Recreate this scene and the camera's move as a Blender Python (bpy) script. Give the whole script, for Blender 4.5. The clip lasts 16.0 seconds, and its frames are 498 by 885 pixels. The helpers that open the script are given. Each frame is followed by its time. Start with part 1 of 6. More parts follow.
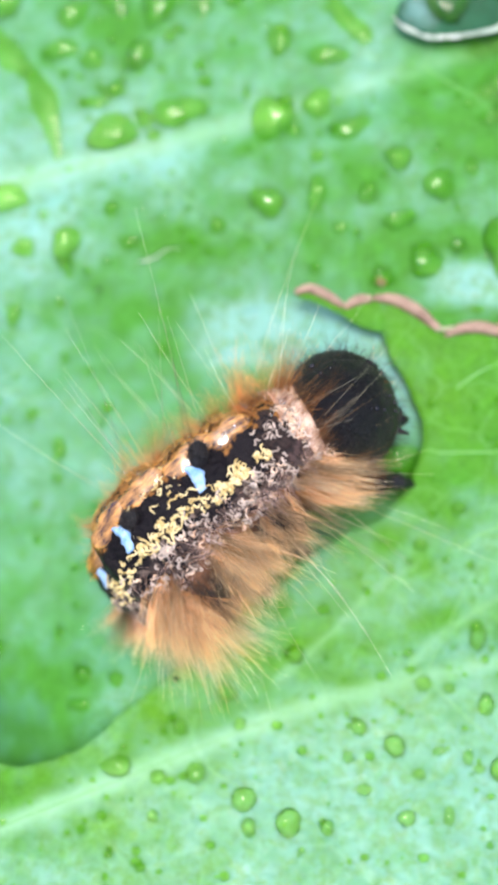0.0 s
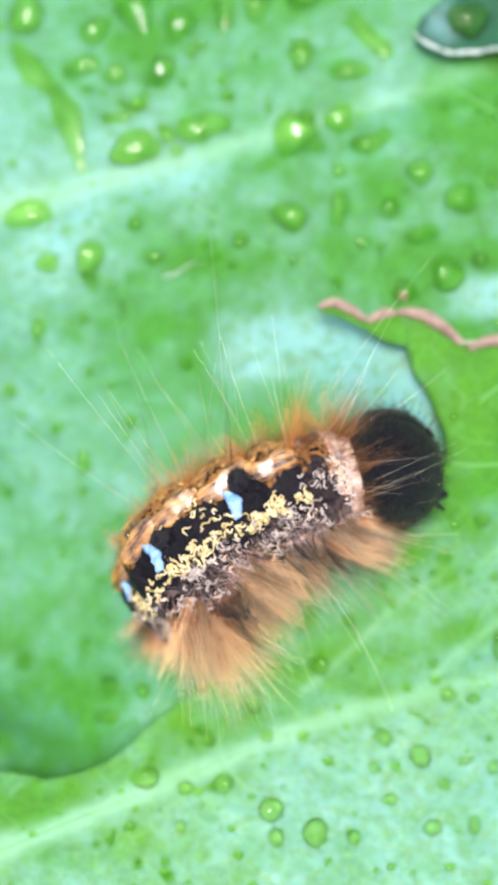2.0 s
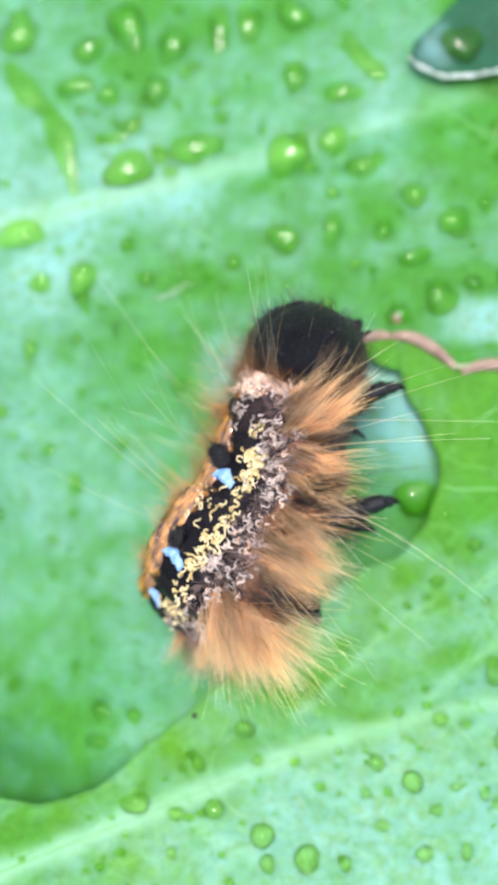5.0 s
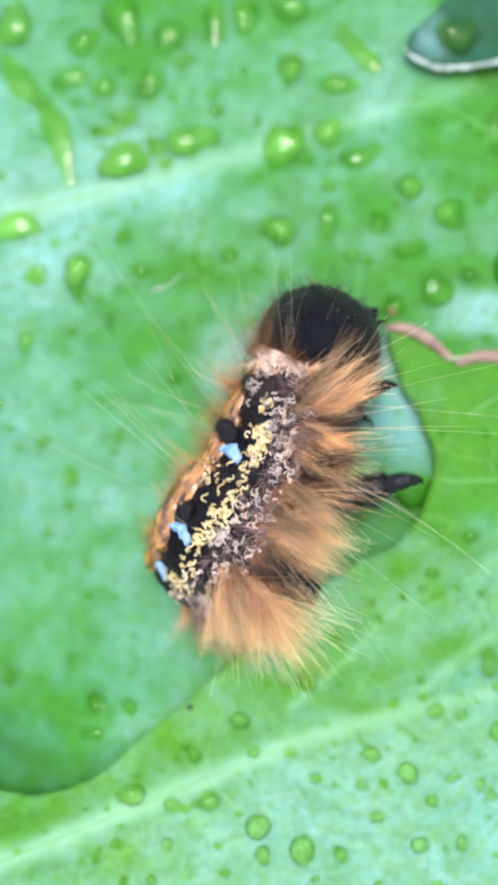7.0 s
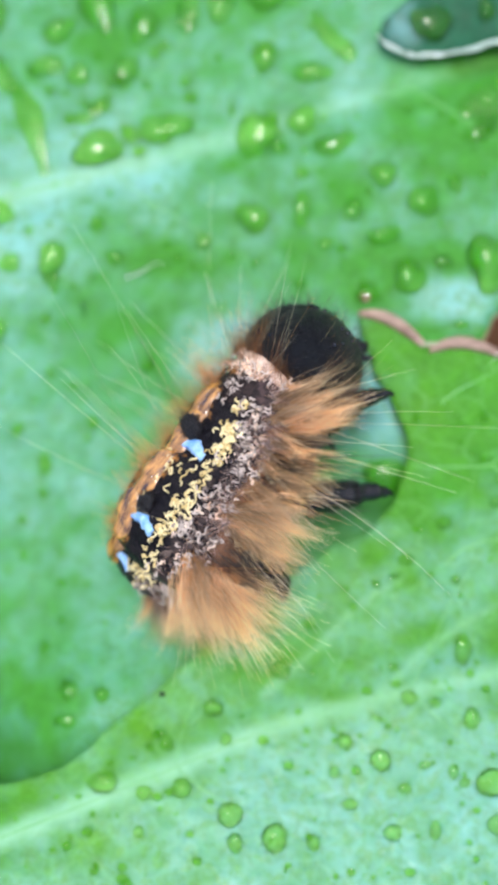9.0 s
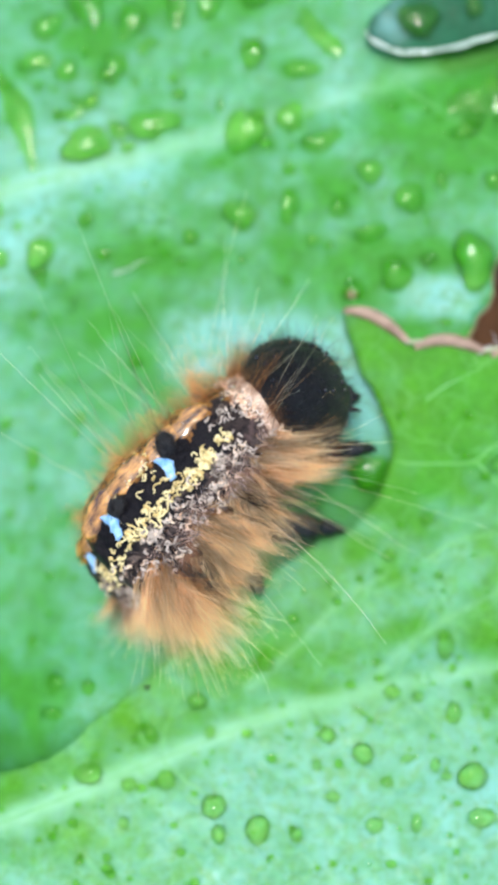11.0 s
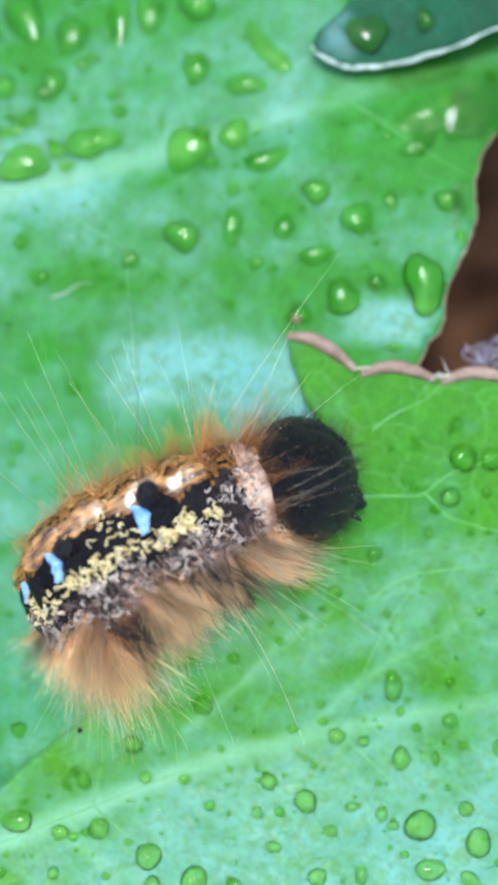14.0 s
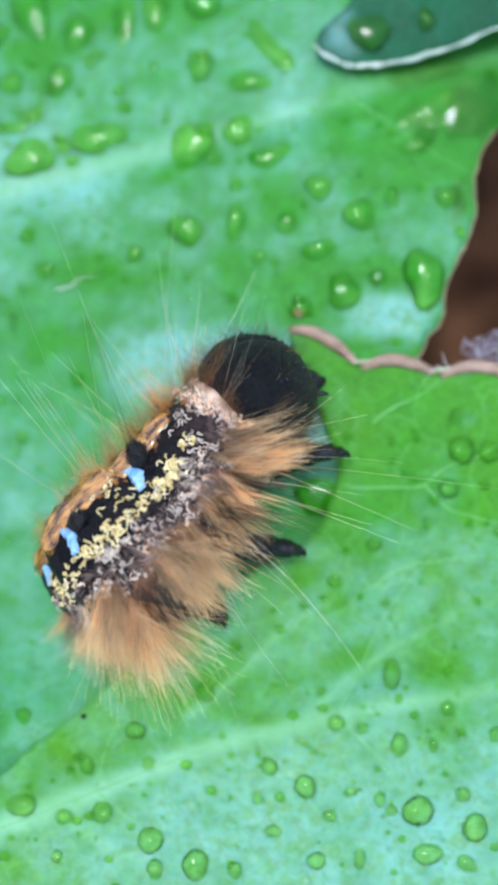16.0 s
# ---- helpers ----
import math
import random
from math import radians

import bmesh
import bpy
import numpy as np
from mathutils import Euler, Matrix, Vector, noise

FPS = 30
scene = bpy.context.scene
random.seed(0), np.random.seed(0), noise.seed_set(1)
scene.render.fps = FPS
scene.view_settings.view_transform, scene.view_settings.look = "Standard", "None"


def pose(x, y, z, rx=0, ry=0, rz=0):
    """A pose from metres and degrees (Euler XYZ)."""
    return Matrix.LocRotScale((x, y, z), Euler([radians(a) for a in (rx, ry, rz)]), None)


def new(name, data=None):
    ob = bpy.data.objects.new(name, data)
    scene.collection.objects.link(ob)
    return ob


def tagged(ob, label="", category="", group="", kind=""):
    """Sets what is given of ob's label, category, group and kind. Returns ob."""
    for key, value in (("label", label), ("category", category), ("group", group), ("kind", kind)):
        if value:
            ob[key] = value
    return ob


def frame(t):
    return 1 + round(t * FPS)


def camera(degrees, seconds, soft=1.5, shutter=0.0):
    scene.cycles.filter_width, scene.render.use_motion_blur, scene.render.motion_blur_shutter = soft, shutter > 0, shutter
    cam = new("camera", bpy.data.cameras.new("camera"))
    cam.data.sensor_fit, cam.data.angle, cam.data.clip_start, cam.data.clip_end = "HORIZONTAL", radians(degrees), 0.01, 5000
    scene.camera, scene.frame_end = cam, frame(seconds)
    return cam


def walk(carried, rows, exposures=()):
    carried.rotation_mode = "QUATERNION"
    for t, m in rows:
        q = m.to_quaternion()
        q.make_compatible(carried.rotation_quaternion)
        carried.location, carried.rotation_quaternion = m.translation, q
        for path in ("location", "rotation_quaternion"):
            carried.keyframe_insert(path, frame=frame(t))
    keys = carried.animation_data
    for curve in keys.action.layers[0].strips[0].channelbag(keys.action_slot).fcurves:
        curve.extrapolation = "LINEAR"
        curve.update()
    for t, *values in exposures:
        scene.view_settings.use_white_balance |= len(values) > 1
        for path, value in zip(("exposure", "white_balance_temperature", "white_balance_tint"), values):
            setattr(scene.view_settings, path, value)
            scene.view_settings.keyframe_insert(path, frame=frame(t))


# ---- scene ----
MM = 0.001


def at_mm(x, y, z, rx=0, ry=0, rz=0):
    """A pose from millimetres and degrees."""
    return pose(x * MM, y * MM, z * MM, rx, ry, rz)


# ---- camera ----
cam = camera(26, 16.0, soft=4.2, shutter=0.3)
cam.data.dof.use_dof = True
cam.data.dof.focus_distance = 0.0448
cam.data.dof.aperture_fstop = 29
PATH = [
    (0.0, at_mm(0.913, -0.640, 48.115, -0.271, 0.320, -0.052)),
    (0.5, at_mm(0.933, -0.298, 48.079, -0.303, 0.525, 0.145)),
    (1.0, at_mm(-0.624, 0.741, 48.674, -0.103, 0.782, 0.350)),
    (1.5, at_mm(-0.913, 0.640, 48.628, -0.237, 0.411, -0.071)),
    (2.0, at_mm(-0.437, 0.140, 48.550, -0.432, 0.103, -0.309)),
    (2.5, at_mm(-0.300, 0.021, 48.297, -0.204, -0.307, -0.477)),
    (3.0, at_mm(-0.739, 0.879, 48.378, -0.201, -0.268, -0.277)),
    (3.5, at_mm(-0.032, 1.036, 48.415, -0.276, -0.029, -0.218)),
    (4.0, at_mm(-0.589, 0.941, 48.391, 0.029, -0.412, -0.164)),
    (6.5, at_mm(-0.244, 0.805, 48.327, -0.162, -0.174, -0.058)),
    (7.0, at_mm(-0.350, 0.563, 48.356, -0.121, -0.435, -0.108)),
    (7.5, at_mm(0.135, 0.195, 48.299, -0.030, -0.144, -0.193)),
    (8.0, at_mm(0.314, -0.293, 48.248, 0.354, -0.387, -0.184)),
    (8.5, at_mm(0.513, -0.486, 48.206, 0.380, -0.582, -0.180)),
    (11.0, at_mm(1.805, 0.052, 48.623, -0.466, -0.192, 0.069)),
    (11.5, at_mm(1.692, -0.384, 48.627, -0.145, -0.544, 0.048)),
    (12.0, at_mm(1.769, -0.574, 48.609, 0.073, -0.652, 0.062)),
    (12.5, at_mm(2.408, -0.374, 48.501, 0.056, -0.263, 0.149)),
    (13.0, at_mm(2.861, 0.486, 47.434, 0.367, -0.101, 0.087)),
    (13.5, at_mm(5.498, 1.065, 46.210, 0.135, 0.506, 0.178)),
    (14.0, at_mm(4.997, 0.858, 46.473, 0.222, 0.347, 0.126)),
    (14.5, at_mm(5.176, 0.612, 46.640, 0.073, 0.515, 0.033)),
    (15.0, at_mm(5.090, 0.595, 47.052, -0.054, 0.313, 0.271)),
    (15.5, at_mm(4.432, 0.602, 47.222, 0.190, 0.158, 0.375)),
    (16.0, at_mm(4.666, 0.550, 47.267, 0.126, 0.073, 0.398)),
]

walk(cam, PATH, [
    (0.0, 1.31, 6800, 15), (1.0, 1.42, 6700, 15), (2.0, 1.32, 6650, 14), (3.5, 1.31, 6550, 14), (7.0, 1.22, 6450, 14), (8.5, 1.08, 6300, 13),
    (11.0, 1.18, 6350, 4), (11.7, 1.18, 6300, 5), (12.5, 1.18, 6100, 11), (13.0, 1.16, 5900, 8), (13.5, 1.02, 5900, 6), (14.5, 1.02, 5850, 4), (16.0, 0.97, 5800, 4),
])

# ---- light: a bright overcast sky, brightest a little off the zenith ----
SUN_TILT, SUN_TURN = 14.0, 8.0
world = bpy.data.worlds.new("overcast_sky")
scene.world = world
world.use_nodes = True
wn, wl = world.node_tree.nodes, world.node_tree.links
sky = wn.new("ShaderNodeTexSky")
sky.sky_type, sky.sun_disc = "NISHITA", False
sky.sun_elevation, sky.sun_rotation = radians(90 - SUN_TILT), radians(-SUN_TURN)
sky.air_density, sky.dust_density, sky.ozone_density = 1.0, 3.0, 1.0
wl.new(sky.outputs[0], wn["Background"].inputs["Color"])
wn["Background"].inputs["Strength"].default_value = 0.15
sun = new("sun", bpy.data.lights.new("sun", "SUN"))
sun.data.energy, sun.data.angle, sun.data.color = 1.13, radians(16), (0.97, 0.99, 1.0)
sun.matrix_basis = Matrix.Translation((0, 0, 1)) @ pose(0, 0, 0, -SUN_TILT, 0, SUN_TURN)


# ---- materials ----
def material(name, rough=0.5, metal=0.0):
    m = bpy.data.materials.new(name)
    m.use_nodes = True
    n, l = m.node_tree.nodes, m.node_tree.links
    b = n["Principled BSDF"]
    b.inputs["Roughness"].default_value, b.inputs["Metallic"].default_value = rough, metal
    return m, n, l, b


def coords(n, l, scale=1000.0):
    """Object coordinates in millimetres."""
    tc, mp = n.new("ShaderNodeTexCoord"), n.new("ShaderNodeMapping")
    mp.inputs["Scale"].default_value = (scale, scale, scale)
    l.new(tc.outputs["Object"], mp.inputs["Vector"])
    return mp.outputs[0]


def noise_tex(n, l, co, scale, detail=3.0, rough=0.55, distort=0.0):
    t = n.new("ShaderNodeTexNoise")
    t.inputs["Scale"].default_value, t.inputs["Detail"].default_value = scale, detail
    t.inputs["Roughness"].default_value, t.inputs["Distortion"].default_value = rough, distort
    l.new(co, t.inputs["Vector"])
    return t.outputs["Fac"]


def ramp(n, l, fac, stops):
    r = n.new("ShaderNodeValToRGB")
    e = r.color_ramp.elements
    while len(e) < len(stops):
        e.new(0.5)
    for el, (p, c) in zip(e, stops):
        el.position = p
        el.color = (*c, 1) if len(c) == 3 else c
    l.new(fac, r.inputs[0])
    return r.outputs[0]


def mix(n, l, fac, a, b, mode="MIX"):
    x = n.new("ShaderNodeMix")
    x.data_type, x.blend_type = "RGBA", mode
    for sock, v in ((x.inputs[0], fac), (x.inputs[6], a), (x.inputs[7], b)):
        if isinstance(v, (int, float)):
            sock.default_value = v
        elif isinstance(v, tuple):
            sock.default_value = (*v, 1)
        else:
            l.new(v, sock)
    return x.outputs[2]


def bump(n, l, b, height, metres, strength=1.0, after=None):
    x = n.new("ShaderNodeBump")
    x.inputs["Strength"].default_value, x.inputs["Distance"].default_value = strength, metres
    l.new(height, x.inputs["Height"])
    if after is not None:
        l.new(after, x.inputs["Normal"])
    l.new(x.outputs[0], b.inputs["Normal"])
    return x.outputs[0]


def leaf_material(name, dark, light, vein, rough, net=1.0):
    m, n, l, b = material(name)
    co = coords(n, l)
    big = noise_tex(n, l, co, 0.12, 3)
    mid = noise_tex(n, l, co, 0.9, 4, 0.6, 0.4)
    fine = noise_tex(n, l, co, 7.0, 3)
    c = mix(n, l, ramp(n, l, big, [(0.35, (0, 0, 0)), (0.65, (1, 1, 1))]), dark, light)
    c = mix(n, l, ramp(n, l, mid, [(0.3, (0.72,) * 3), (0.7, (1.15,) * 3)]), c, c, "MIX")
    c = mix(n, l, 1.0, c, ramp(n, l, mid, [(0.3, (0.78, 0.78, 0.72)), (0.72, (1.0, 1.0, 1.0))]), "MULTIPLY")
    pores = noise_tex(n, l, co, 2.4, 6, 0.72, 0.6)
    c = mix(n, l, 1.0, c, ramp(n, l, pores, [(0.36, (0.80, 0.87, 0.68)), (0.62, (1.10, 1.08, 1.0))]), "MULTIPLY")
    # the net of fine veins, at two sizes
    heights = []
    for scale, width, amount in ((0.33, 0.03, 0.13), (1.3, 0.05, 0.08)):
        wob = n.new("ShaderNodeVectorMath")
        wob.operation = "ADD"
        wn_ = n.new("ShaderNodeTexNoise")
        wn_.inputs["Scale"].default_value = 0.8
        l.new(co, wn_.inputs["Vector"])
        l.new(co, wob.inputs[0])
        l.new(wn_.outputs["Color"], wob.inputs[1])
        v = n.new("ShaderNodeTexVoronoi")
        v.feature = "DISTANCE_TO_EDGE"
        v.inputs["Scale"].default_value = scale
        l.new(wob.outputs[0], v.inputs["Vector"])
        line = ramp(n, l, v.outputs["Distance"], [(0.0, (amount * net,) * 3), (width * net ** 0.5, (0, 0, 0))])
        c = mix(n, l, line, c, vein)
        heights.append(ramp(n, l, v.outputs["Distance"], [(0.0, (0, 0, 0)), (0.25, (1, 1, 1))]))
    # pale bluish reflection of the sky, mixed into the leaf colour
    sky_sheen = n.new("ShaderNodeAttribute")
    sky_sheen.attribute_name = "sky_sheen"
    sheen_mix = n.new("ShaderNodeMath")
    sheen_mix.operation = "MULTIPLY"
    sheen_mix.inputs[1].default_value = 0.47
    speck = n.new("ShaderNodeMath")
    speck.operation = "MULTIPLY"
    l.new(sky_sheen.outputs["Fac"], speck.inputs[0])
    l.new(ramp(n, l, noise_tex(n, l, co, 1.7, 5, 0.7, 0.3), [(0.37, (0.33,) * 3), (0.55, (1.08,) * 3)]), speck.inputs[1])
    l.new(speck.outputs[0], sheen_mix.inputs[0])
    c = mix(n, l, sheen_mix.outputs[0], c, (0.135, 0.41, 0.40))
    # the main ribs and side veins shade off softly into the blade
    rib = n.new("ShaderNodeAttribute")
    rib.attribute_name = "rib"
    c = mix(n, l, rib.outputs["Fac"], c, (0.24, 0.50, 0.28))
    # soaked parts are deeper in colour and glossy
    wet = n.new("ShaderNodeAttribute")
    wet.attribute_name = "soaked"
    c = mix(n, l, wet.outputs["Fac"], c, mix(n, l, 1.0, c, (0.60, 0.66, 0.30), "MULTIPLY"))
    l.new(c, b.inputs["Base Color"])
    r = ramp(n, l, mid, [(0.3, (rough - 0.07,) * 3), (0.7, (rough + 0.12,) * 3)])
    r = mix(n, l, sky_sheen.outputs["Fac"], r, (0.38,) * 3)
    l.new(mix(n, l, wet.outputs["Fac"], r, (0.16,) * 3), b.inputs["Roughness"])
    # the painted sheen patches are glossier too
    l.new(mix(n, l, sky_sheen.outputs["Fac"], (0.15,) * 3, (0.7,) * 3), b.inputs["Specular IOR Level"])
    a = bump(n, l, b, heights[0], 0.00007, 0.5)
    a = bump(n, l, b, heights[1], 0.00001, 0.5, a)
    a = bump(n, l, b, mid, 0.00007, 0.8, a)
    a = bump(n, l, b, pores, 0.00009, 0.8, a)
    bump(n, l, b, fine, 0.000008, 0.5, a)
    return m


def mottled(name, a, c2, rough, scale, relief, metal=0.0, detail=4):
    """Two tones in irregular patches with fine relief; scale in patches per millimetre."""
    m, n, l, b = material(name, rough, metal)
    co = coords(n, l)
    f = noise_tex(n, l, co, scale, detail, 0.62)
    g = noise_tex(n, l, co, scale * 6, 2)
    c = mix(n, l, ramp(n, l, f, [(0.36, (0, 0, 0)), (0.64, (1, 1, 1))]), a, c2)
    l.new(c, b.inputs["Base Color"])
    s = n.new("ShaderNodeMath")
    s.operation = "ADD"
    l.new(f, s.inputs[0])
    l.new(g, s.inputs[1])
    bump(n, l, b, s.outputs[0], relief)
    return m


def hair_material(name, a, c2, rough=0.4, glow_through=0.5):
    """Hairs that differ one by one and let some light through."""
    m, n, l, b = material(name, rough)
    g, at = n.new("ShaderNodeNewGeometry"), n.new("ShaderNodeAttribute")
    at.attribute_name = "pigment"
    c = mix(n, l, ramp(n, l, g.outputs["Random Per Island"], [(0.0, (0, 0, 0)), (0.25, (0.1,) * 3), (0.4, (0.65,) * 3), (1.0, (1, 1, 1))]), a, c2)
    c = mix(n, l, 1.0, c, at.outputs["Color"], "MULTIPLY")
    l.new(c, b.inputs["Base Color"])
    t = n.new("ShaderNodeBsdfTranslucent")
    l.new(c, t.inputs["Color"])
    ms = n.new("ShaderNodeMixShader")
    ms.inputs[0].default_value = glow_through
    l.new(b.outputs[0], ms.inputs[1])
    l.new(t.outputs[0], ms.inputs[2])
    l.new(ms.outputs[0], n["Material Output"].inputs["Surface"])
    return m


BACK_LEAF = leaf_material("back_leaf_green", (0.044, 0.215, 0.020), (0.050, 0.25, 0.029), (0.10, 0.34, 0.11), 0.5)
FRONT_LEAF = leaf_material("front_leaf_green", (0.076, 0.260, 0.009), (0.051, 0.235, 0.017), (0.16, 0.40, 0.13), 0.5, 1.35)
CORNER_LEAF = leaf_material("corner_leaf_green", (0.006, 0.060, 0.028), (0.012, 0.10, 0.048), (0.06, 0.2, 0.12), 0.4)
CORNER_LEAF.node_tree.nodes["Principled BSDF"].inputs["Coat Weight"].default_value = 0.0
VEIN = mottled("vein_pale_green", (0.09, 0.31, 0.05), (0.14, 0.38, 0.12), 0.45, 0.8, 0.00003)
RIM = mottled("leaf_rim_brown", (0.20, 0.12, 0.08), (0.36, 0.24, 0.17), 0.5, 1.6, 0.00005)
PALE_RIM = mottled("leaf_rim_white", (0.22, 0.34, 0.24), (0.62, 0.68, 0.58), 0.5, 1.2, 0.00004)
KNOT = mottled("leaf_knot_pale", (0.24, 0.26, 0.13), (0.46, 0.46, 0.30), 0.5, 1.6, 0.00004)
SOIL = mottled("soil_brown", (0.032, 0.013, 0.006), (0.13, 0.058, 0.026), 0.9, 0.25, 0.0008)
SOIL.node_tree.nodes["Principled BSDF"].inputs["Specular IOR Level"].default_value = 0.1

def water_material(name, tint):
    """Thin water: a clear part that lets the daylight through, a bending part, and the gloss of its skin."""
    m = bpy.data.materials.new(name)
    m.use_nodes = True
    an, al = m.node_tree.nodes, m.node_tree.links
    an.remove(an["Principled BSDF"])
    clear, bent, shine = an.new("ShaderNodeBsdfTransparent"), an.new("ShaderNodeBsdfRefraction"), an.new("ShaderNodeBsdfGlossy")
    clear.inputs["Color"].default_value = bent.inputs["Color"].default_value = (*tint, 1)
    bent.inputs["IOR"].default_value, bent.inputs["Roughness"].default_value = 1.333, 0.0
    shine.inputs["Roughness"].default_value = 0.02
    inner, skin_mix, fres = an.new("ShaderNodeMixShader"), an.new("ShaderNodeMixShader"), an.new("ShaderNodeFresnel")
    inner.inputs[0].default_value, fres.inputs["IOR"].default_value = 0.20, 1.36
    al.new(clear.outputs[0], inner.inputs[1])
    al.new(bent.outputs[0], inner.inputs[2])
    al.new(fres.outputs[0], skin_mix.inputs[0])
    al.new(inner.outputs[0], skin_mix.inputs[1])
    al.new(shine.outputs[0], skin_mix.inputs[2])
    al.new(skin_mix.outputs[0], an["Material Output"].inputs["Surface"])
    return m


WATER = water_material("water_on_green", (0.83, 1.0, 0.46))
PALE_WATER = water_material("water_on_bright_green", (0.90, 1.0, 0.60))
CLEAR_WATER = water_material("water_clear", (0.98, 0.98, 0.98))
CLEAR_WATER.node_tree.nodes["Mix Shader"].inputs[0].default_value = 0.75

HEAD_WART = mottled("head_wart_black", (0.004, 0.004, 0.006), (0.014, 0.014, 0.022), 0.12, 4.0, 0.000004)
HEAD_BLACK, hn, hl, hb = material("head_black", 0.38)
hco = coords(hn, hl)
hf = noise_tex(hn, hl, hco, 5.0, 4, 0.7)
hl.new(mix(hn, hl, ramp(hn, hl, hf, [(0.4, (0, 0, 0)), (0.75, (1, 1, 1))]), (0.0015, 0.0015, 0.002), (0.006, 0.006, 0.010)), hb.inputs["Base Color"])
hb.inputs["Specular IOR Level"].default_value = 0.45
bump(hn, hl, hb, hf, 0.0005)

SKIN, sn, sl, sb = material("caterpillar_skin", 0.42)
sat = sn.new("ShaderNodeAttribute")
sat.attribute_name = "pigment"
sco = coords(sn, sl)
sf = noise_tex(sn, sl, sco, 6.0, 4, 0.65)
sl.new(mix(sn, sl, 1.0, sat.outputs["Color"], ramp(sn, sl, sf, [(0.3, (0.6, 0.6, 0.6)), (0.7, (1.2, 1.15, 1.1))]), "MULTIPLY"), sb.inputs["Base Color"])
sb.inputs["Specular IOR Level"].default_value = 0.12
bump(sn, sl, sb, sf, 0.00010)

ORANGE_HAIR = hair_material("orange_hair", (0.835, 0.535, 0.24), (0.98, 0.885, 0.63), 0.4, 0.61)
RUST_HAIR = hair_material("rust_hair", (0.50, 0.20, 0.05), (0.84, 0.48, 0.18))
BROWN_HAIR = hair_material("dark_brown_hair", (0.10, 0.035, 0.012), (0.46, 0.20, 0.06), 0.4, 0.25)
LILAC_HAIR = hair_material("lilac_grey_hair", (0.30, 0.20, 0.17), (0.84, 0.70, 0.62))
PALE_HAIR = hair_material("pale_hair", (0.80, 0.78, 0.52), (0.98, 0.96, 0.80))
BLACK_HAIR = hair_material("black_hair", (0.003, 0.003, 0.004), (0.016, 0.010, 0.008), 0.4, 0.0)
YELLOW_SCALE = hair_material("yellow_scale", (0.56, 0.40, 0.14), (0.84, 0.70, 0.36), 0.35, 0.1)
GREY_SCALE = hair_material("grey_scale", (0.10, 0.065, 0.05), (0.62, 0.51, 0.42), 0.5, 0.1)
CREAM_SCALE = hair_material("cream_scale", (0.66, 0.40, 0.25), (0.90, 0.70, 0.52), 0.5, 0.1)
RUST_SCALE = hair_material("rust_scale", (0.58, 0.24, 0.04), (0.92, 0.60, 0.22), 0.22, 0.15)
BLUE = mottled("blue_scale", (0.14, 0.36, 0.76), (0.42, 0.64, 0.90), 0.4, 3.2, 0.00009)
AMBER = mottled("amber_skin", (0.035, 0.012, 0.004), (0.60, 0.30, 0.07), 0.14, 2.2, 0.00009)
next(q for q in AMBER.node_tree.nodes if q.type == "MAPPING").inputs["Scale"].default_value = (450, 1300, 1300)
WET_AMBER = mottled("wet_golden_skin", (0.045, 0.015, 0.004), (0.55, 0.25, 0.05), 0.12, 1.6, 0.000012)
WET_AMBER.node_tree.nodes["Principled BSDF"].inputs["Coat Weight"].default_value = 1.0
next(q for q in WET_AMBER.node_tree.nodes if q.type == "MAPPING").inputs["Scale"].default_value = (600, 2600, 2600)
CREAM = mottled("cream_skin", (0.26, 0.13, 0.08), (0.68, 0.48, 0.35), 0.32, 1.6, 0.00008)
VELVET = mottled("velvet_black", (0.002, 0.002, 0.003), (0.008, 0.006, 0.007), 0.7, 4.0, 0.00006)
LEG_BLACK = mottled("leg_black", (0.002, 0.002, 0.003), (0.012, 0.010, 0.010), 0.15, 3.0, 0.00004)
LEG_BLACK.node_tree.nodes["Principled BSDF"].inputs["Specular IOR Level"].default_value = 0.35
SILK = hair_material("silk_white", (0.7, 0.7, 0.7), (0.85, 0.85, 0.85), 0.4, 0.3)

FLUFF = hair_material("fluff_lilac", (0.34, 0.30, 0.42), (0.60, 0.56, 0.66), 0.6, 0.3)


# ---- making meshes, in millimetres ----
rng = np.random.default_rng(7)


def mesh_of(name, verts, faces, mat, smooth=True, pigment=None):
    me = bpy.data.meshes.new(name)
    me.from_pydata((np.asarray(verts, float) * MM).tolist(), [], [list(map(int, f)) for f in faces])
    me.materials.append(mat)
    me.polygons.foreach_set("use_smooth", smooth if isinstance(smooth, list) else [smooth] * len(me.polygons))
    if pigment is not None:
        at = me.color_attributes.new("pigment", "FLOAT_COLOR", "POINT")
        at.data.foreach_set("color", np.c_[pigment, np.ones(len(pigment))].ravel().astype(np.float32))
    me.update()
    return me


def part(name, verts, faces, mat, parent=None, label="", smooth=True, pigment=None):
    ob = new(name, mesh_of(name, verts, faces, mat, smooth, pigment))
    ob.parent = parent
    return tagged(ob, label)


def joined(pieces_):
    """Several (verts, faces) as one."""
    vs, fs, k = [], [], 0
    for v, f in pieces_:
        vs.append(np.asarray(v, float))
        fs += [[i + k for i in q] for q in f]
        k += len(v)
    return np.concatenate(vs), fs


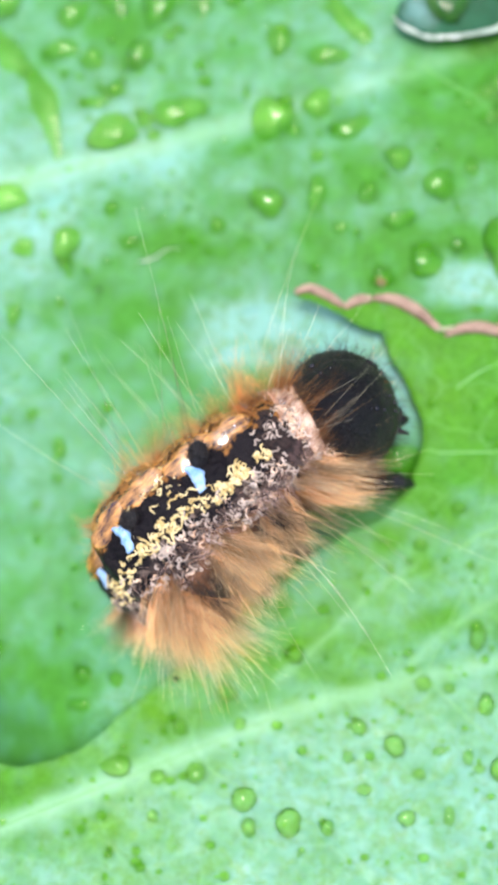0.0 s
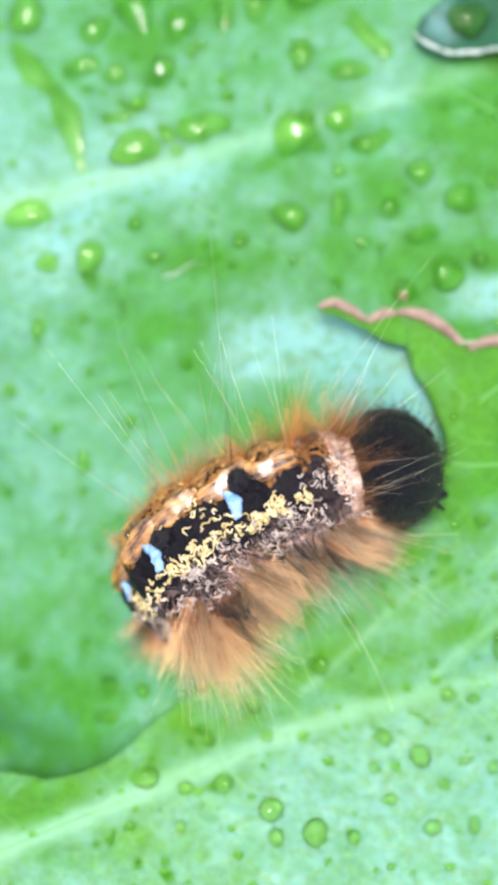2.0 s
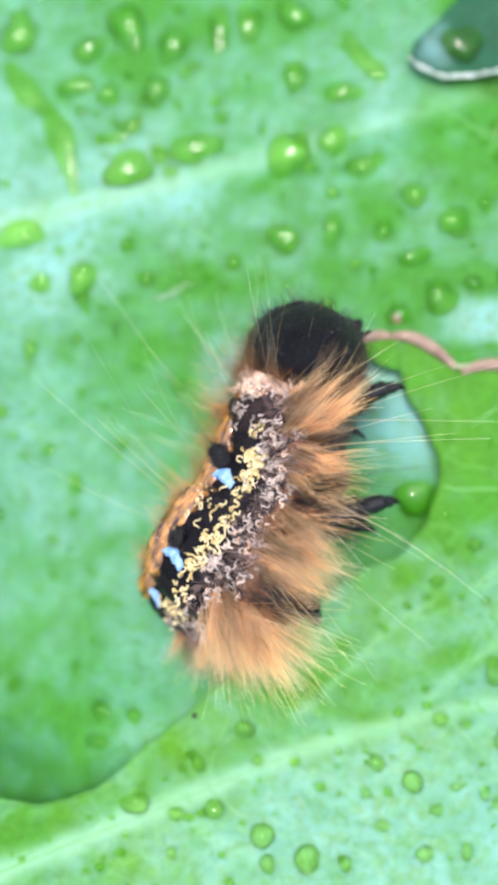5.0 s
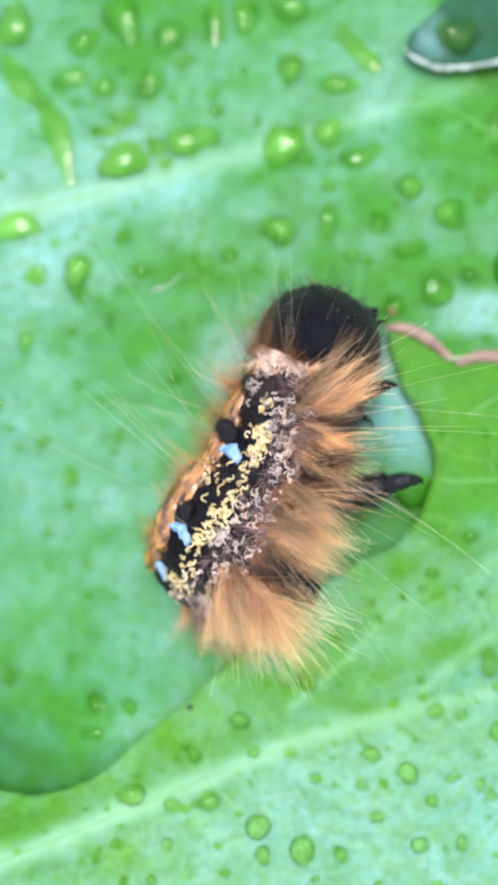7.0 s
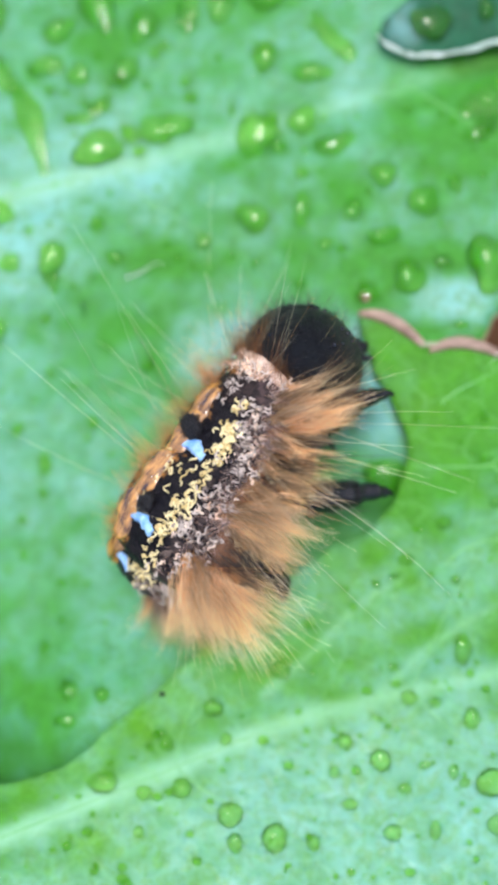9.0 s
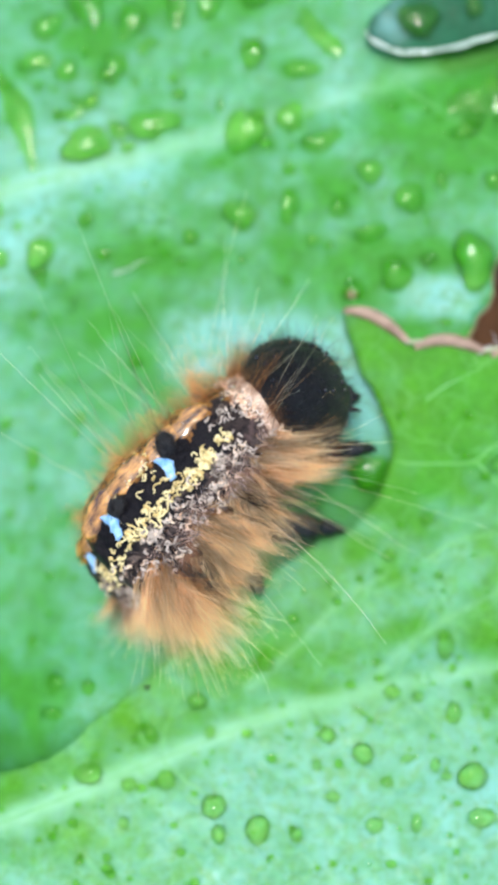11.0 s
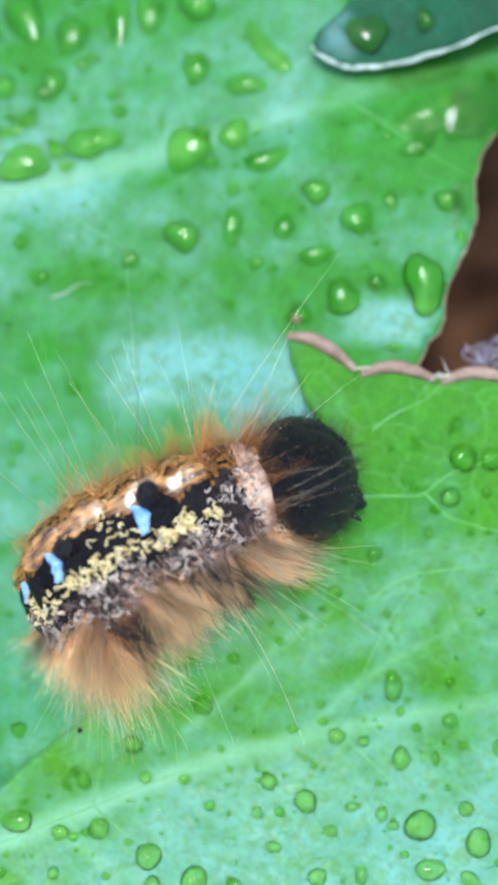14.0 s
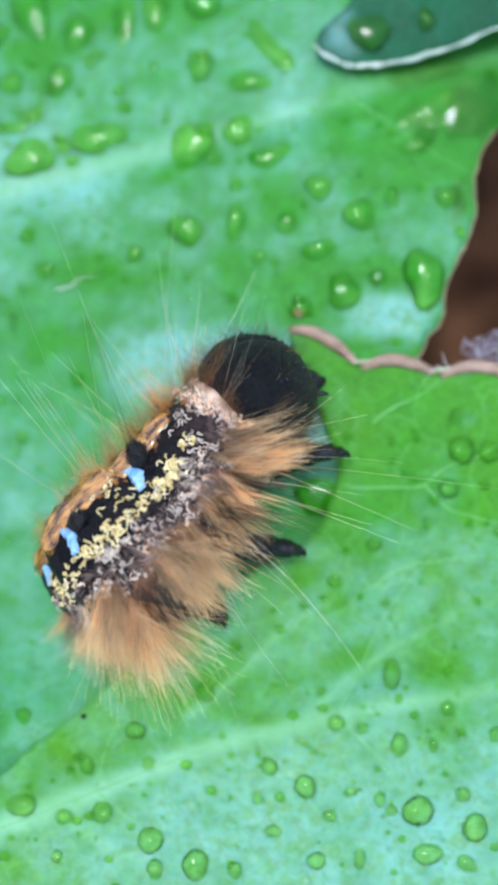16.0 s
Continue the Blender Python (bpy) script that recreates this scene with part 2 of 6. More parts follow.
def tube(path, radii, sides=8, flat=1.0, up=(0, 0, 1)):
    """A closed tapered tube along a path; flat squeezes it along up."""
    path, up = np.asarray(path, float), np.asarray(up, float)
    tan = np.gradient(path, axis=0)
    tan /= np.linalg.norm(tan, axis=1)[:, None] + 1e-9
    side = np.cross(tan, up)
    side /= np.linalg.norm(side, axis=1)[:, None] + 1e-9
    nor = np.cross(side, tan)
    a = np.linspace(0, 2 * np.pi, sides, endpoint=False)
    r = np.broadcast_to(radii, len(path))[:, None, None]
    v = path[:, None] + r * (np.cos(a)[None, :, None] * side[:, None] + flat * np.sin(a)[None, :, None] * nor[:, None])
    n = len(path)
    f = [[i * sides + j, i * sides + (j + 1) % sides, (i + 1) * sides + (j + 1) % sides, (i + 1) * sides + j] for i in range(n - 1) for j in range(sides)]
    f += [list(range(sides))[::-1], [(n - 1) * sides + j for j in range(sides)]]
    return v.reshape(-1, 3), f


def hairs(roots, ways, lengths, radius, bend, steps=4, colour=True):
    """Tapered three-sided hairs: from the roots along the ways, bent by bend (a vector each) towards the tip."""
    roots, ways, bend = (np.asarray(x, float) for x in (roots, ways, bend))
    n = len(roots)
    ways = ways / (np.linalg.norm(ways, axis=1)[:, None] + 1e-9)
    s = np.linspace(0, 1, steps)
    L = np.asarray(lengths, float)[:, None, None]
    path = roots[:, None] + L * (s[None, :, None] * ways[:, None] + (s ** 2)[None, :, None] * bend[:, None])
    ref = np.where(np.abs(ways[:, 2:]) > 0.9, [[1.0, 0, 0]], [[0, 0, 1.0]])
    e1 = np.cross(ways, ref)
    e1 /= np.linalg.norm(e1, axis=1)[:, None] + 1e-9
    e2 = np.cross(ways, e1)
    rad = np.broadcast_to(radius, n)[:, None] * (1.0 - 0.85 * s)[None, :]
    a = np.array([0, 2.0944, 4.18879])
    ring = np.cos(a)[None, :, None] * e1[:, None] + np.sin(a)[None, :, None] * e2[:, None]
    v = path[:, :, None] + rad[:, :, None, None] * ring[:, None]
    base = (np.arange(n) * steps * 3)[:, None, None]
    i, j = np.meshgrid(np.arange(steps - 1), np.arange(3), indexing="ij")
    # deep rust at the root, pale at the tip
    fade = np.stack([0.595 + 0.725 * s, 0.39 + 0.96 * s, 0.24 + 1.12 * s], -1)
    tint = np.broadcast_to(fade[None, :, None], (n, steps, 3, 3)).reshape(-1, 3) if colour else None
    q = np.stack([i * 3 + j, i * 3 + (j + 1) % 3, (i + 1) * 3 + (j + 1) % 3, (i + 1) * 3 + j], -1).reshape(1, -1, 4)
    return v.reshape(-1, 3), (base + q).reshape(-1, 4).tolist(), tint


def smooth_line(points, per=8, closed=False):
    """A Catmull-Rom line through a few points."""
    p = np.asarray(points, float)
    n = len(p)
    out = []
    for i in range(n if closed else n - 1):
        if closed:
            a, b, c, d = p[(i - 1) % n], p[i], p[(i + 1) % n], p[(i + 2) % n]
        else:
            a, b, c, d = p[max(i - 1, 0)], p[i], p[i + 1], p[min(i + 2, n - 1)]
        for s in np.arange(per) / per:
            out.append(0.5 * (2 * b + (c - a) * s + (2 * a - 5 * b + 4 * c - d) * s * s + (3 * b - a - 3 * c + d) * s ** 3))
    if not closed:
        out.append(p[-1])
    return np.array(out)


def inside(px, py, poly):
    hit = np.zeros(px.shape, bool)
    x1, y1 = poly[-1]
    for x2, y2 in poly:
        cross = ((y1 > py) != (y2 > py)) & (px < (x2 - x1) * (py - y1) / (y2 - y1 + 1e-12) + x1)
        hit ^= cross
        x1, y1 = x2, y2
    return hit


def blade(outline, height, thick, step):
    """A leaf blade: a fine sheet over the outline that follows height(x, y), with thickness and a real edge."""
    lo, hi = outline.min(0), outline.max(0)
    xs, ys = np.arange(lo[0] - step, hi[0] + 2 * step, step), np.arange(lo[1] - step, hi[1] + 2 * step, step)
    cx, cy = np.meshgrid(xs[:-1] + step / 2, ys[:-1] + step / 2, indexing="ij")
    keep = inside(cx, cy, outline)
    gx, gy = np.meshgrid(xs, ys, indexing="ij")
    used = np.zeros(gx.shape, bool)
    full = np.ones(gx.shape, int) * 0
    for di in (0, 1):
        for dj in (0, 1):
            used[di:di + keep.shape[0], dj:dj + keep.shape[1]] |= keep
            full[di:di + keep.shape[0], dj:dj + keep.shape[1]] += keep
    px, py = gx[used], gy[used]
    rim = full[used] < 4
    # draw the rim onto the outline
    a, b = outline, np.roll(outline, -1, 0)
    ab = b - a
    p = np.c_[px, py][rim]
    t = np.clip(((p[:, None] - a[None]) * ab[None]).sum(2) / ((ab ** 2).sum(1)[None] + 1e-12), 0, 1)
    q = a[None] + t[:, :, None] * ab[None]
    k = ((q - p[:, None]) ** 2).sum(2).argmin(1)
    px[rim], py[rim] = q[np.arange(len(p)), k].T
    index = -np.ones(gx.shape, int)
    index[used] = np.arange(used.sum())
    n = used.sum()
    z = height(px, py)
    i, j = np.nonzero(keep)
    top = np.c_[index[i, j], index[i + 1, j], index[i + 1, j + 1], index[i, j + 1]]
    edges = {}
    for f in top.tolist():
        for u, w in zip(f, f[1:] + f[:1]):
            if (w, u) in edges:
                del edges[(w, u)]
            else:
                edges[(u, w)] = 1
    faces = top.tolist() + (top[:, ::-1] + n).tolist() + [[w, u, u + n, w + n] for u, w in edges]
    return np.r_[np.c_[px, py, z], np.c_[px, py, z - thick]], faces, [True] * (2 * len(top)) + [False] * len(edges)


# ---- the leaves ----
def soft_noise(x, y, scale, seed):
    return np.array([noise.noise((a * scale + seed, b * scale - seed, seed * 0.37)) for a, b in zip(np.ravel(x), np.ravel(y))]).reshape(np.shape(x))


def soft0(v, w):
    """A ramp that starts gently at nought."""
    return w * np.logaddexp(0, v / w)


def back_height(x, y):
    low, left = soft0(7 - np.maximum(y, -14), 2.0), soft0(2 - x, 2.0)
    z = -3.3 + 0.07 * (x - 5) - 0.12 * (y - 9) - 0.28 * low + 0.011 * low ** 2 - 0.004 * left * np.minimum(low, 12)
    z = z + 0.9 * np.exp(-((x + 2) / 5) ** 2 - ((y + 11) / 4) ** 2) + 0.8 * np.exp(-((x - 9) / 4) ** 2 - ((y - 1) / 5) ** 2)
    z = z - 2.5 * np.exp(-((x + 13.5) / 3.5) ** 2 - ((y + 15.5) / 2.5) ** 2)
    z = z + 0.55 * np.exp(-((x - 5.8) / 2.6) ** 2 - ((y - 3.5) / 3) ** 2) + 1.3 * np.exp(-((x + 7) / 4) ** 2 - ((y + 13) / 3) ** 2)
    z = z + 0.4 * np.exp(-((x + 4) / 3) ** 2 - ((y + 12.2) / 1.8) ** 2) + 0.35 * np.exp(-((x - 0.5) / 2) ** 2 - ((y + 9.2) / 1.6) ** 2)
    return z - 0.03 * np.minimum(soft0(x - 10, 1.5), 10) * np.minimum(soft0(y - 13, 1.5), 8)


def front_height(x, y):
    return -0.2 - 1.9 * (1 - np.exp(-(np.maximum(y, -34) + 17) / 10.0))


def corner_height(x, y):
    return -3.75 + 0.10 * (y - 18) - 0.02 * (x - 10)


def line_distance(x, y, line):
    """Signed distance to a line of points, and how far along it."""
    p = np.c_[np.ravel(x), np.ravel(y)]
    a, b = line[:-1], line[1:]
    ab = b - a
    t = np.clip(((p[:, None] - a) * ab).sum(2) / (ab ** 2).sum(1), 0, 1)
    q = a + t[..., None] * ab
    d = np.sqrt(((p[:, None] - q) ** 2).sum(2))
    k = d.argmin(1)
    i = np.arange(len(p))
    cr = ab[k, 0] * (p[:, 1] - a[k, 1]) - ab[k, 1] * (p[:, 0] - a[k, 0])
    return (d[i, k] * np.sign(cr)).reshape(np.shape(x))


BACK_RIB = smooth_line([(-26, 6.5), (-17, 9.8), (-12.2, 11.5), (-6.9, 12.9), (-0.4, 14.5), (5.7, 16.3), (13.1, 18.5), (24, 22)], 4)
FRONT_RIB = smooth_line([(-24, -23), (-16, -20.2), (-11.3, -18.4), (-3.9, -15.6), (3.0, -13.0), (5.6, -12.3), (13, -10.8), (26, -9)], 4)


def fold(x, y, line, dip, wide):
    """A channel along a main rib."""
    d = line_distance(x, y, line)
    return -dip * np.exp(-(d / wide) ** 2)


def back_surface(x, y):
    return back_height(x, y) + fold(x, y, BACK_RIB, 0.25, 1.6) + 0.30 * soft_noise(x, y, 0.12, 3.1) + 0.04 * soft_noise(x, y, 0.5, 5.7)


def front_surface(x, y):
    return front_height(x, y) + fold(x, y, FRONT_RIB, 0.22, 1.5) + 0.20 * soft_noise(x, y, 0.12, 8.3) + 0.03 * soft_noise(x, y, 0.5, 1.7)


def corner_surface(x, y):
    return corner_height(x, y) + 0.1 * soft_noise(x, y, 0.4, 2.2)


def ragged(line, amount, scale, seed):
    """A bitten or crinkled edge: a line pushed in and out a little."""
    t = np.gradient(line, axis=0)
    nrm = np.c_[-t[:, 1], t[:, 0]] / (np.linalg.norm(t, axis=1)[:, None] + 1e-9)
    return line + nrm * amount * soft_noise(line[:, 0], line[:, 1], scale, seed)[:, None]


def sheen_mask(ob, amount):
    """How strongly the sky's sheen is painted into the blade's colour, point by point."""
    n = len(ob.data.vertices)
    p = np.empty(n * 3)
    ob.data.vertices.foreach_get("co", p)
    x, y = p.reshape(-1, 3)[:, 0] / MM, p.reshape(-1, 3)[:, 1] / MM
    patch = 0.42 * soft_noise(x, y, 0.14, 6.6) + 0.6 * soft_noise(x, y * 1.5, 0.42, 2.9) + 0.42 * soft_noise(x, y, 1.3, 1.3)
    at = ob.data.attributes.new("sky_sheen", "FLOAT", "POINT")
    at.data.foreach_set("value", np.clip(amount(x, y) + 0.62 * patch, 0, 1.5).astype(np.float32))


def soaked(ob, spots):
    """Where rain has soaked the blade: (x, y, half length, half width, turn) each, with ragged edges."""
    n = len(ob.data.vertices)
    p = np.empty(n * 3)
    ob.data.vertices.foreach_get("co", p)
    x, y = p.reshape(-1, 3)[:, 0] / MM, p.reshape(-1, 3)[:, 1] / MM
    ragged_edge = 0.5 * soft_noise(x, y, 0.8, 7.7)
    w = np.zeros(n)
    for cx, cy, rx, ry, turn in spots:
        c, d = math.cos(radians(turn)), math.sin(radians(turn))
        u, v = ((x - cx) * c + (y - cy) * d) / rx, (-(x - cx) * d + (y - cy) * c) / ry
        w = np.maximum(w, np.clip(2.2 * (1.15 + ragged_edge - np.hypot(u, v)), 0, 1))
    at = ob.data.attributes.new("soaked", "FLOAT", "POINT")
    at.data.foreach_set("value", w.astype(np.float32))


def rib_film(ob, lines):
    """How pale the blade is along its ribs; each line comes with its half width and strength at the foot and at the tip."""
    n = len(ob.data.vertices)
    p = np.empty(n * 3)
    ob.data.vertices.foreach_get("co", p)
    x, y = p.reshape(-1, 3)[:, 0] / MM, p.reshape(-1, 3)[:, 1] / MM
    pale = np.zeros(n)
    for line, wide, foot, tip in lines:
        near = (x > line[:, 0].min() - 3) & (x < line[:, 0].max() + 3) & (y > line[:, 1].min() - 3) & (y < line[:, 1].max() + 3)
        d = line_distance(x[near], y[near], line)
        along = np.clip((x[near] - line[0, 0]) / (line[-1, 0] - line[0, 0] + 1e-6), 0, 1)
        w = wide * (1 - 0.6 * along) * (1 + 0.3 * soft_noise(x[near], y[near], 0.7, 4.1))
        pale[near] = np.maximum(pale[near], (foot + (tip - foot) * along) * np.exp(-(d / w) ** 2))
    at = ob.data.attributes.new("rib", "FLOAT", "POINT")
    at.data.foreach_set("value", pale.astype(np.float32))


def vein(line, surface, wide, parent, proud=0.05):
    line = np.asarray(line, float)
    z = surface(line[:, 0], line[:, 1]) + proud * 0.2
    s = np.linspace(0, 1, len(line))
    return part("vein", *tube(np.c_[line, z], wide * (1 - 0.75 * s), 8, 0.25), VEIN, parent)


def side_veins(rib, surface, outline, wide, every, lean, reach, parent, seed):
    """Curved veins that leave a main rib on both sides."""
    r = np.random.default_rng(seed)
    for k in range(every // 2, len(rib) - 1, every):
        t = rib[k + 1] - rib[k]
        t = t / np.linalg.norm(t)
        for side in (-1, 1):
            n = np.array([-t[1], t[0]]) * side
            s = np.linspace(0, 1, 14)[:, None]
            L = reach * r.uniform(0.8, 1.1)
            ln = rib[k] + L * s * (n * 0.85 + t * lean) + t * L * 0.25 * s ** 2 + n * 0.15 * np.sin(s * 7 + k)
            ok = inside(ln[:, 0], ln[:, 1], outline)
            m = int(np.argmin(ok)) if not ok.all() else len(ln)
            if m > 4:
                vein(ln[:m], surface, wide * r.uniform(0.7, 1.0), parent, 0.02)


def petiole(start, foot, parent):
    """The stalk that carries a leaf up from the soil."""
    p = smooth_line([start, (np.array(start) * 0.6 + np.array(foot) * 0.4) + np.array([0, 0, 2.5]), foot], 8)
    part("stalk", *tube(p, np.linspace(0.9, 1.3, len(p)), 10, 0.9), VEIN, parent, "pale green leaf stalk")


SOIL_Z = -30.0


def build_back_leaf():
    edge = ragged(smooth_line([(16.2, 15.6), (15.1, 13.4), (15.1, 11.4), (14.4, 9.5), (13.7, 7.9), (13.4, 6.5), (12.3, 4.1), (12.5, 1.0), (14, -3)], 14), 0.24, 1.7, 4.4)
    rest = smooth_line([(14, -3), (10, -11), (0, -19), (-14, -20), (-27, -12), (-31, 6), (-24, 24), (-6, 34), (14, 35), (27, 29), (26, 22), (20, 18), (16.2, 15.6)], 10)
    outline = np.r_[edge, rest[1:-1]]
    v, f, sm = blade(outline, back_surface, 0.16, 0.3)
    ob = tagged(part("leaf", v, f, BACK_LEAF, smooth=sm), "broad wet green leaf lying behind the caterpillar, covered in water drops", "leaf", "leaves")
    # painted sky sheen: most along the rib and towards the far side
    sheen_mask(ob, lambda x, y: (0.16 + 0.38 * np.exp(-((line_distance(x, y, BACK_RIB) - 2.0) / 4.5) ** 2) + 0.32 * np.clip((-3 - x) / 8, 0, 1) * np.clip((y + 9) / 7, 0, 1)
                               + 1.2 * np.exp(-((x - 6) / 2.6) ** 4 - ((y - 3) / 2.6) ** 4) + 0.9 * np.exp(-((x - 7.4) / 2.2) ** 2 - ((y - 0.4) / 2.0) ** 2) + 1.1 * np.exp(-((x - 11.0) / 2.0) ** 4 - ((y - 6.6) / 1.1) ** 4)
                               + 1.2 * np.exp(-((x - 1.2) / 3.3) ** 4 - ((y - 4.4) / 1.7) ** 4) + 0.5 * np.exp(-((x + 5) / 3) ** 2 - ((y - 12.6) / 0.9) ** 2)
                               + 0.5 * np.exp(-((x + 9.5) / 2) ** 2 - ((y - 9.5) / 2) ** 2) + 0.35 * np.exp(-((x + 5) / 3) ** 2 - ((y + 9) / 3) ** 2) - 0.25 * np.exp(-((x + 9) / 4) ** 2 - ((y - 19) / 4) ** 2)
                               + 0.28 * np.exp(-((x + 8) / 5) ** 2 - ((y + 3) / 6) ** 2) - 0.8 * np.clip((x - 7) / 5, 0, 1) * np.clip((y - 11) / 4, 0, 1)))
    rib_film(ob, [(BACK_RIB, 0.8, 0.62, 0.12)])
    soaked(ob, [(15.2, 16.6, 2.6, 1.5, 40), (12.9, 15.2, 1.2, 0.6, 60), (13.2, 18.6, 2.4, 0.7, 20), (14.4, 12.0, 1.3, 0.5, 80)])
    part("midrib", *tube(np.c_[BACK_RIB[:19], back_surface(*BACK_RIB[:19].T) + 0.01], np.linspace(0.09, 0.004, 19), 10, 0.3), VEIN, ob, "pale green midrib")
    side_veins(BACK_RIB, back_surface, outline, 0.035, 9, 0.55, 11, ob, 5)
    ln = edge[:105:2]
    part("margin", *tube(np.c_[ln, back_surface(*ln.T) - 0.12], 0.10 + 0.07 * soft_noise(ln[:, 0], ln[:, 1], 2.2, 5.0), 6, 0.9), DRY_RIM, ob, "thin dry beige leaf edge")
    petiole((-30, 5, back_height(np.array(-30.0), np.array(5.0))), (-44, -2, SOIL_Z), ob)
    return ob


def build_front_leaf():
    bite = ragged(smooth_line([(6.4, 5.9), (6.7, 4.4), (7.3, 2.8), (8.1, 1.4), (8.6, 0.0), (8.5, -1.6), (7.8, -3.2), (6.6, -4.4), (4.7, -5.2), (2.5, -6.8), (-0.3, -9.1), (-2.9, -11.4), (-5.0, -13.0), (-6.8, -14.6), (-9.6, -15.5), (-13, -15.2), (-18, -17), (-24, -21)], 10), 0.14, 1.5, 9.1)
    rest = smooth_line([(-24, -21), (-27, -29), (-14, -40), (6, -43), (24, -34), (32, -18), (31, -4), (23, 4.3)], 10)
    lobes = [(6.4, 5.9), (9.7, 4.2), (13.3, 3.85), (17.0, 3.7), (20.5, 4.2), (23, 4.3)]
    rim = []
    for (a, b), (c, d) in zip(lobes[:-1], lobes[1:]):
        s = np.linspace(0, 1, 16)[:-1]
        w = np.hypot(c - a, d - b)
        rim.append(np.c_[a + (c - a) * s, b + (d - b) * s + 0.18 * w * (np.sin(np.pi * s ** 0.9)) * (0.75 if a < 7 else 0.8)])
    up = np.concatenate(rim)
    outline = np.r_[up, rest[::-1][:-1], bite[::-1][:-1]]
    v, f, sm = blade(outline, front_surface, 0.09, 0.28)
    ob = tagged(part("leaf", v, f, FRONT_LEAF, smooth=sm), "bright green leaf with a chewed edge and water drops", "leaf", "leaves")
    # painted sky sheen: most on the half beyond the rib, little near the chewed edge
    sheen_mask(ob, lambda x, y: 0.15 - 0.35 * np.clip((x - 7) / 4, 0, 1) * np.clip((y + 4) / 4, 0, 1) + 0.58 / (1 + np.exp(np.clip((line_distance(x, y, FRONT_RIB) + 0.6) / 0.9, -30, 30))) + 0.16 * np.exp(-((y + 7) / 3.5) ** 2) - 0.25 * np.exp(-((x + 8) / 6) ** 2 - ((y + 19) / 3) ** 2)
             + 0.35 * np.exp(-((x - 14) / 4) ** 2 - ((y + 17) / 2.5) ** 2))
    rib_film(ob, [(FRONT_RIB, 0.62, 0.85, 0.22)] + [(smooth_line(q, 4), 0.28, 0.35, 0.2) for q in (
        [(2.0, -11.6), (4.5, -9.5), (6.4, -7.6), (8.5, -6.4)], [(7.5, -11.6), (10.0, -9.2), (14, -7.0)], [(-4, -15.6), (-1.5, -17.2), (1, -18.2)])])
    part("midrib", *tube(np.c_[FRONT_RIB[:22], front_surface(*FRONT_RIB[:22].T) + 0.01], np.linspace(0.06, 0.004, 22), 10, 0.35), VEIN, ob, "pale green midrib")
    side_veins(FRONT_RIB, front_surface, outline, 0.03, 9, 0.5, 8, ob, 11)
    for pts in ([(8.9, -1.2), (10.0, -1.35), (12.4, -1.2), (13.6, -0.4), (15.9, 0.5), (19, 1.6)],
                [(10.2, 1.6), (11.3, 2.4), (12.4, 2.9), (13.3, 3.7)],
                [(10.3, -5.8), (11.3, -5.1), (12.8, -4.7), (15.9, -4.4), (20, -4.5)],
                [(12.6, -1.2), (13.6, -2.2), (15.4, -2.8), (17, -2.9)]):
        vein(ragged(smooth_line(pts, 6), 0.10, 1.1, 3.0), front_surface, 0.05, ob, 0.0)
    for k, ln in enumerate(rim):
        s = np.linspace(0, 1, len(ln))
        z = front_surface(*ln.T) + 0.05
        part("margin", *tube(np.c_[ln[:, 0], ln[:, 1] - 0.12, z], 0.09 + 0.22 * np.sin(np.pi * (0.06 + 0.88 * s)) ** 0.8, 10, 0.75), RIM, ob, "curled brownish pink leaf edge")
    for (a, b) in lobes[1:4]:
        p = smooth_line([(a - 0.45, b + 0.1), (a + 0.1, b + 0.18), (a + 0.6, b + 0.2)], 4)
        part("knot", *tube(np.c_[p, front_surface(*p.T) + 0.12], [0.05, 0.07, 0.09, 0.10, 0.11, 0.10, 0.09, 0.07, 0.04], 8, 0.7), KNOT, ob, "whitish knot in the leaf edge")
    petiole((31, -10, front_height(31, -10)), (44, -16, SOIL_Z), ob)
    return ob


def build_corner_leaf():
    edge = ragged(smooth_line([(10.55, 22.93), (9.03, 21.20), (7.81, 20.09), (7.71, 19.26), (8.90, 18.62), (10.25, 18.51), (12.00, 18.82), (14.07, 19.44), (16.24, 20.37), (19.56, 21.72), (23.70, 23.17)], 10), 0.08, 1.8, 6.2)
    rest = smooth_line([(23.70, 23.17), (29.91, 30.00), (27.84, 40.35), (17.49, 43.45), (10.25, 35.17), (10.75, 26.89), (10.55, 22.93)], 8)
    outline = np.r_[edge, rest[1:-1]]
    v, f, sm = blade(outline, corner_surface, 0.2, 0.25)
    ob = tagged(part("leaf", v, f, CORNER_LEAF, smooth=sm), "dark bluish green wet leaf tip with a whitish edge", "leaf", "leaves")
    # a spot of sky sheen painted near the tip
    sheen_mask(ob, lambda x, y: -0.32 + 0.9 * np.exp(-((x - 8.8) / 1.0) ** 2 - ((y - 19.8) / 0.9) ** 2))
    rib_film(ob, [])
    low = edge[26:]
    s = np.linspace(0, 1, len(low))
    part("margin", *tube(np.c_[low, corner_surface(*low.T) + 0.02], (0.05 + 0.13 * np.abs(soft_noise(s * 15, s, 1.0, 3.3))) * np.clip(s * 8, 0.15, 1), 8, 0.6), PALE_RIM, ob, "crinkled whitish leaf edge")
    petiole((26, 38, corner_height(26, 38)), (38, 48, SOIL_Z), ob)
    return ob


DRY_RIM = mottled("leaf_edge_dry", (0.24, 0.17, 0.08), (0.42, 0.36, 0.20), 0.6, 1.8, 0.00004)
back_leaf = build_back_leaf()
front_leaf = build_front_leaf()
corner_leaf = build_corner_leaf()

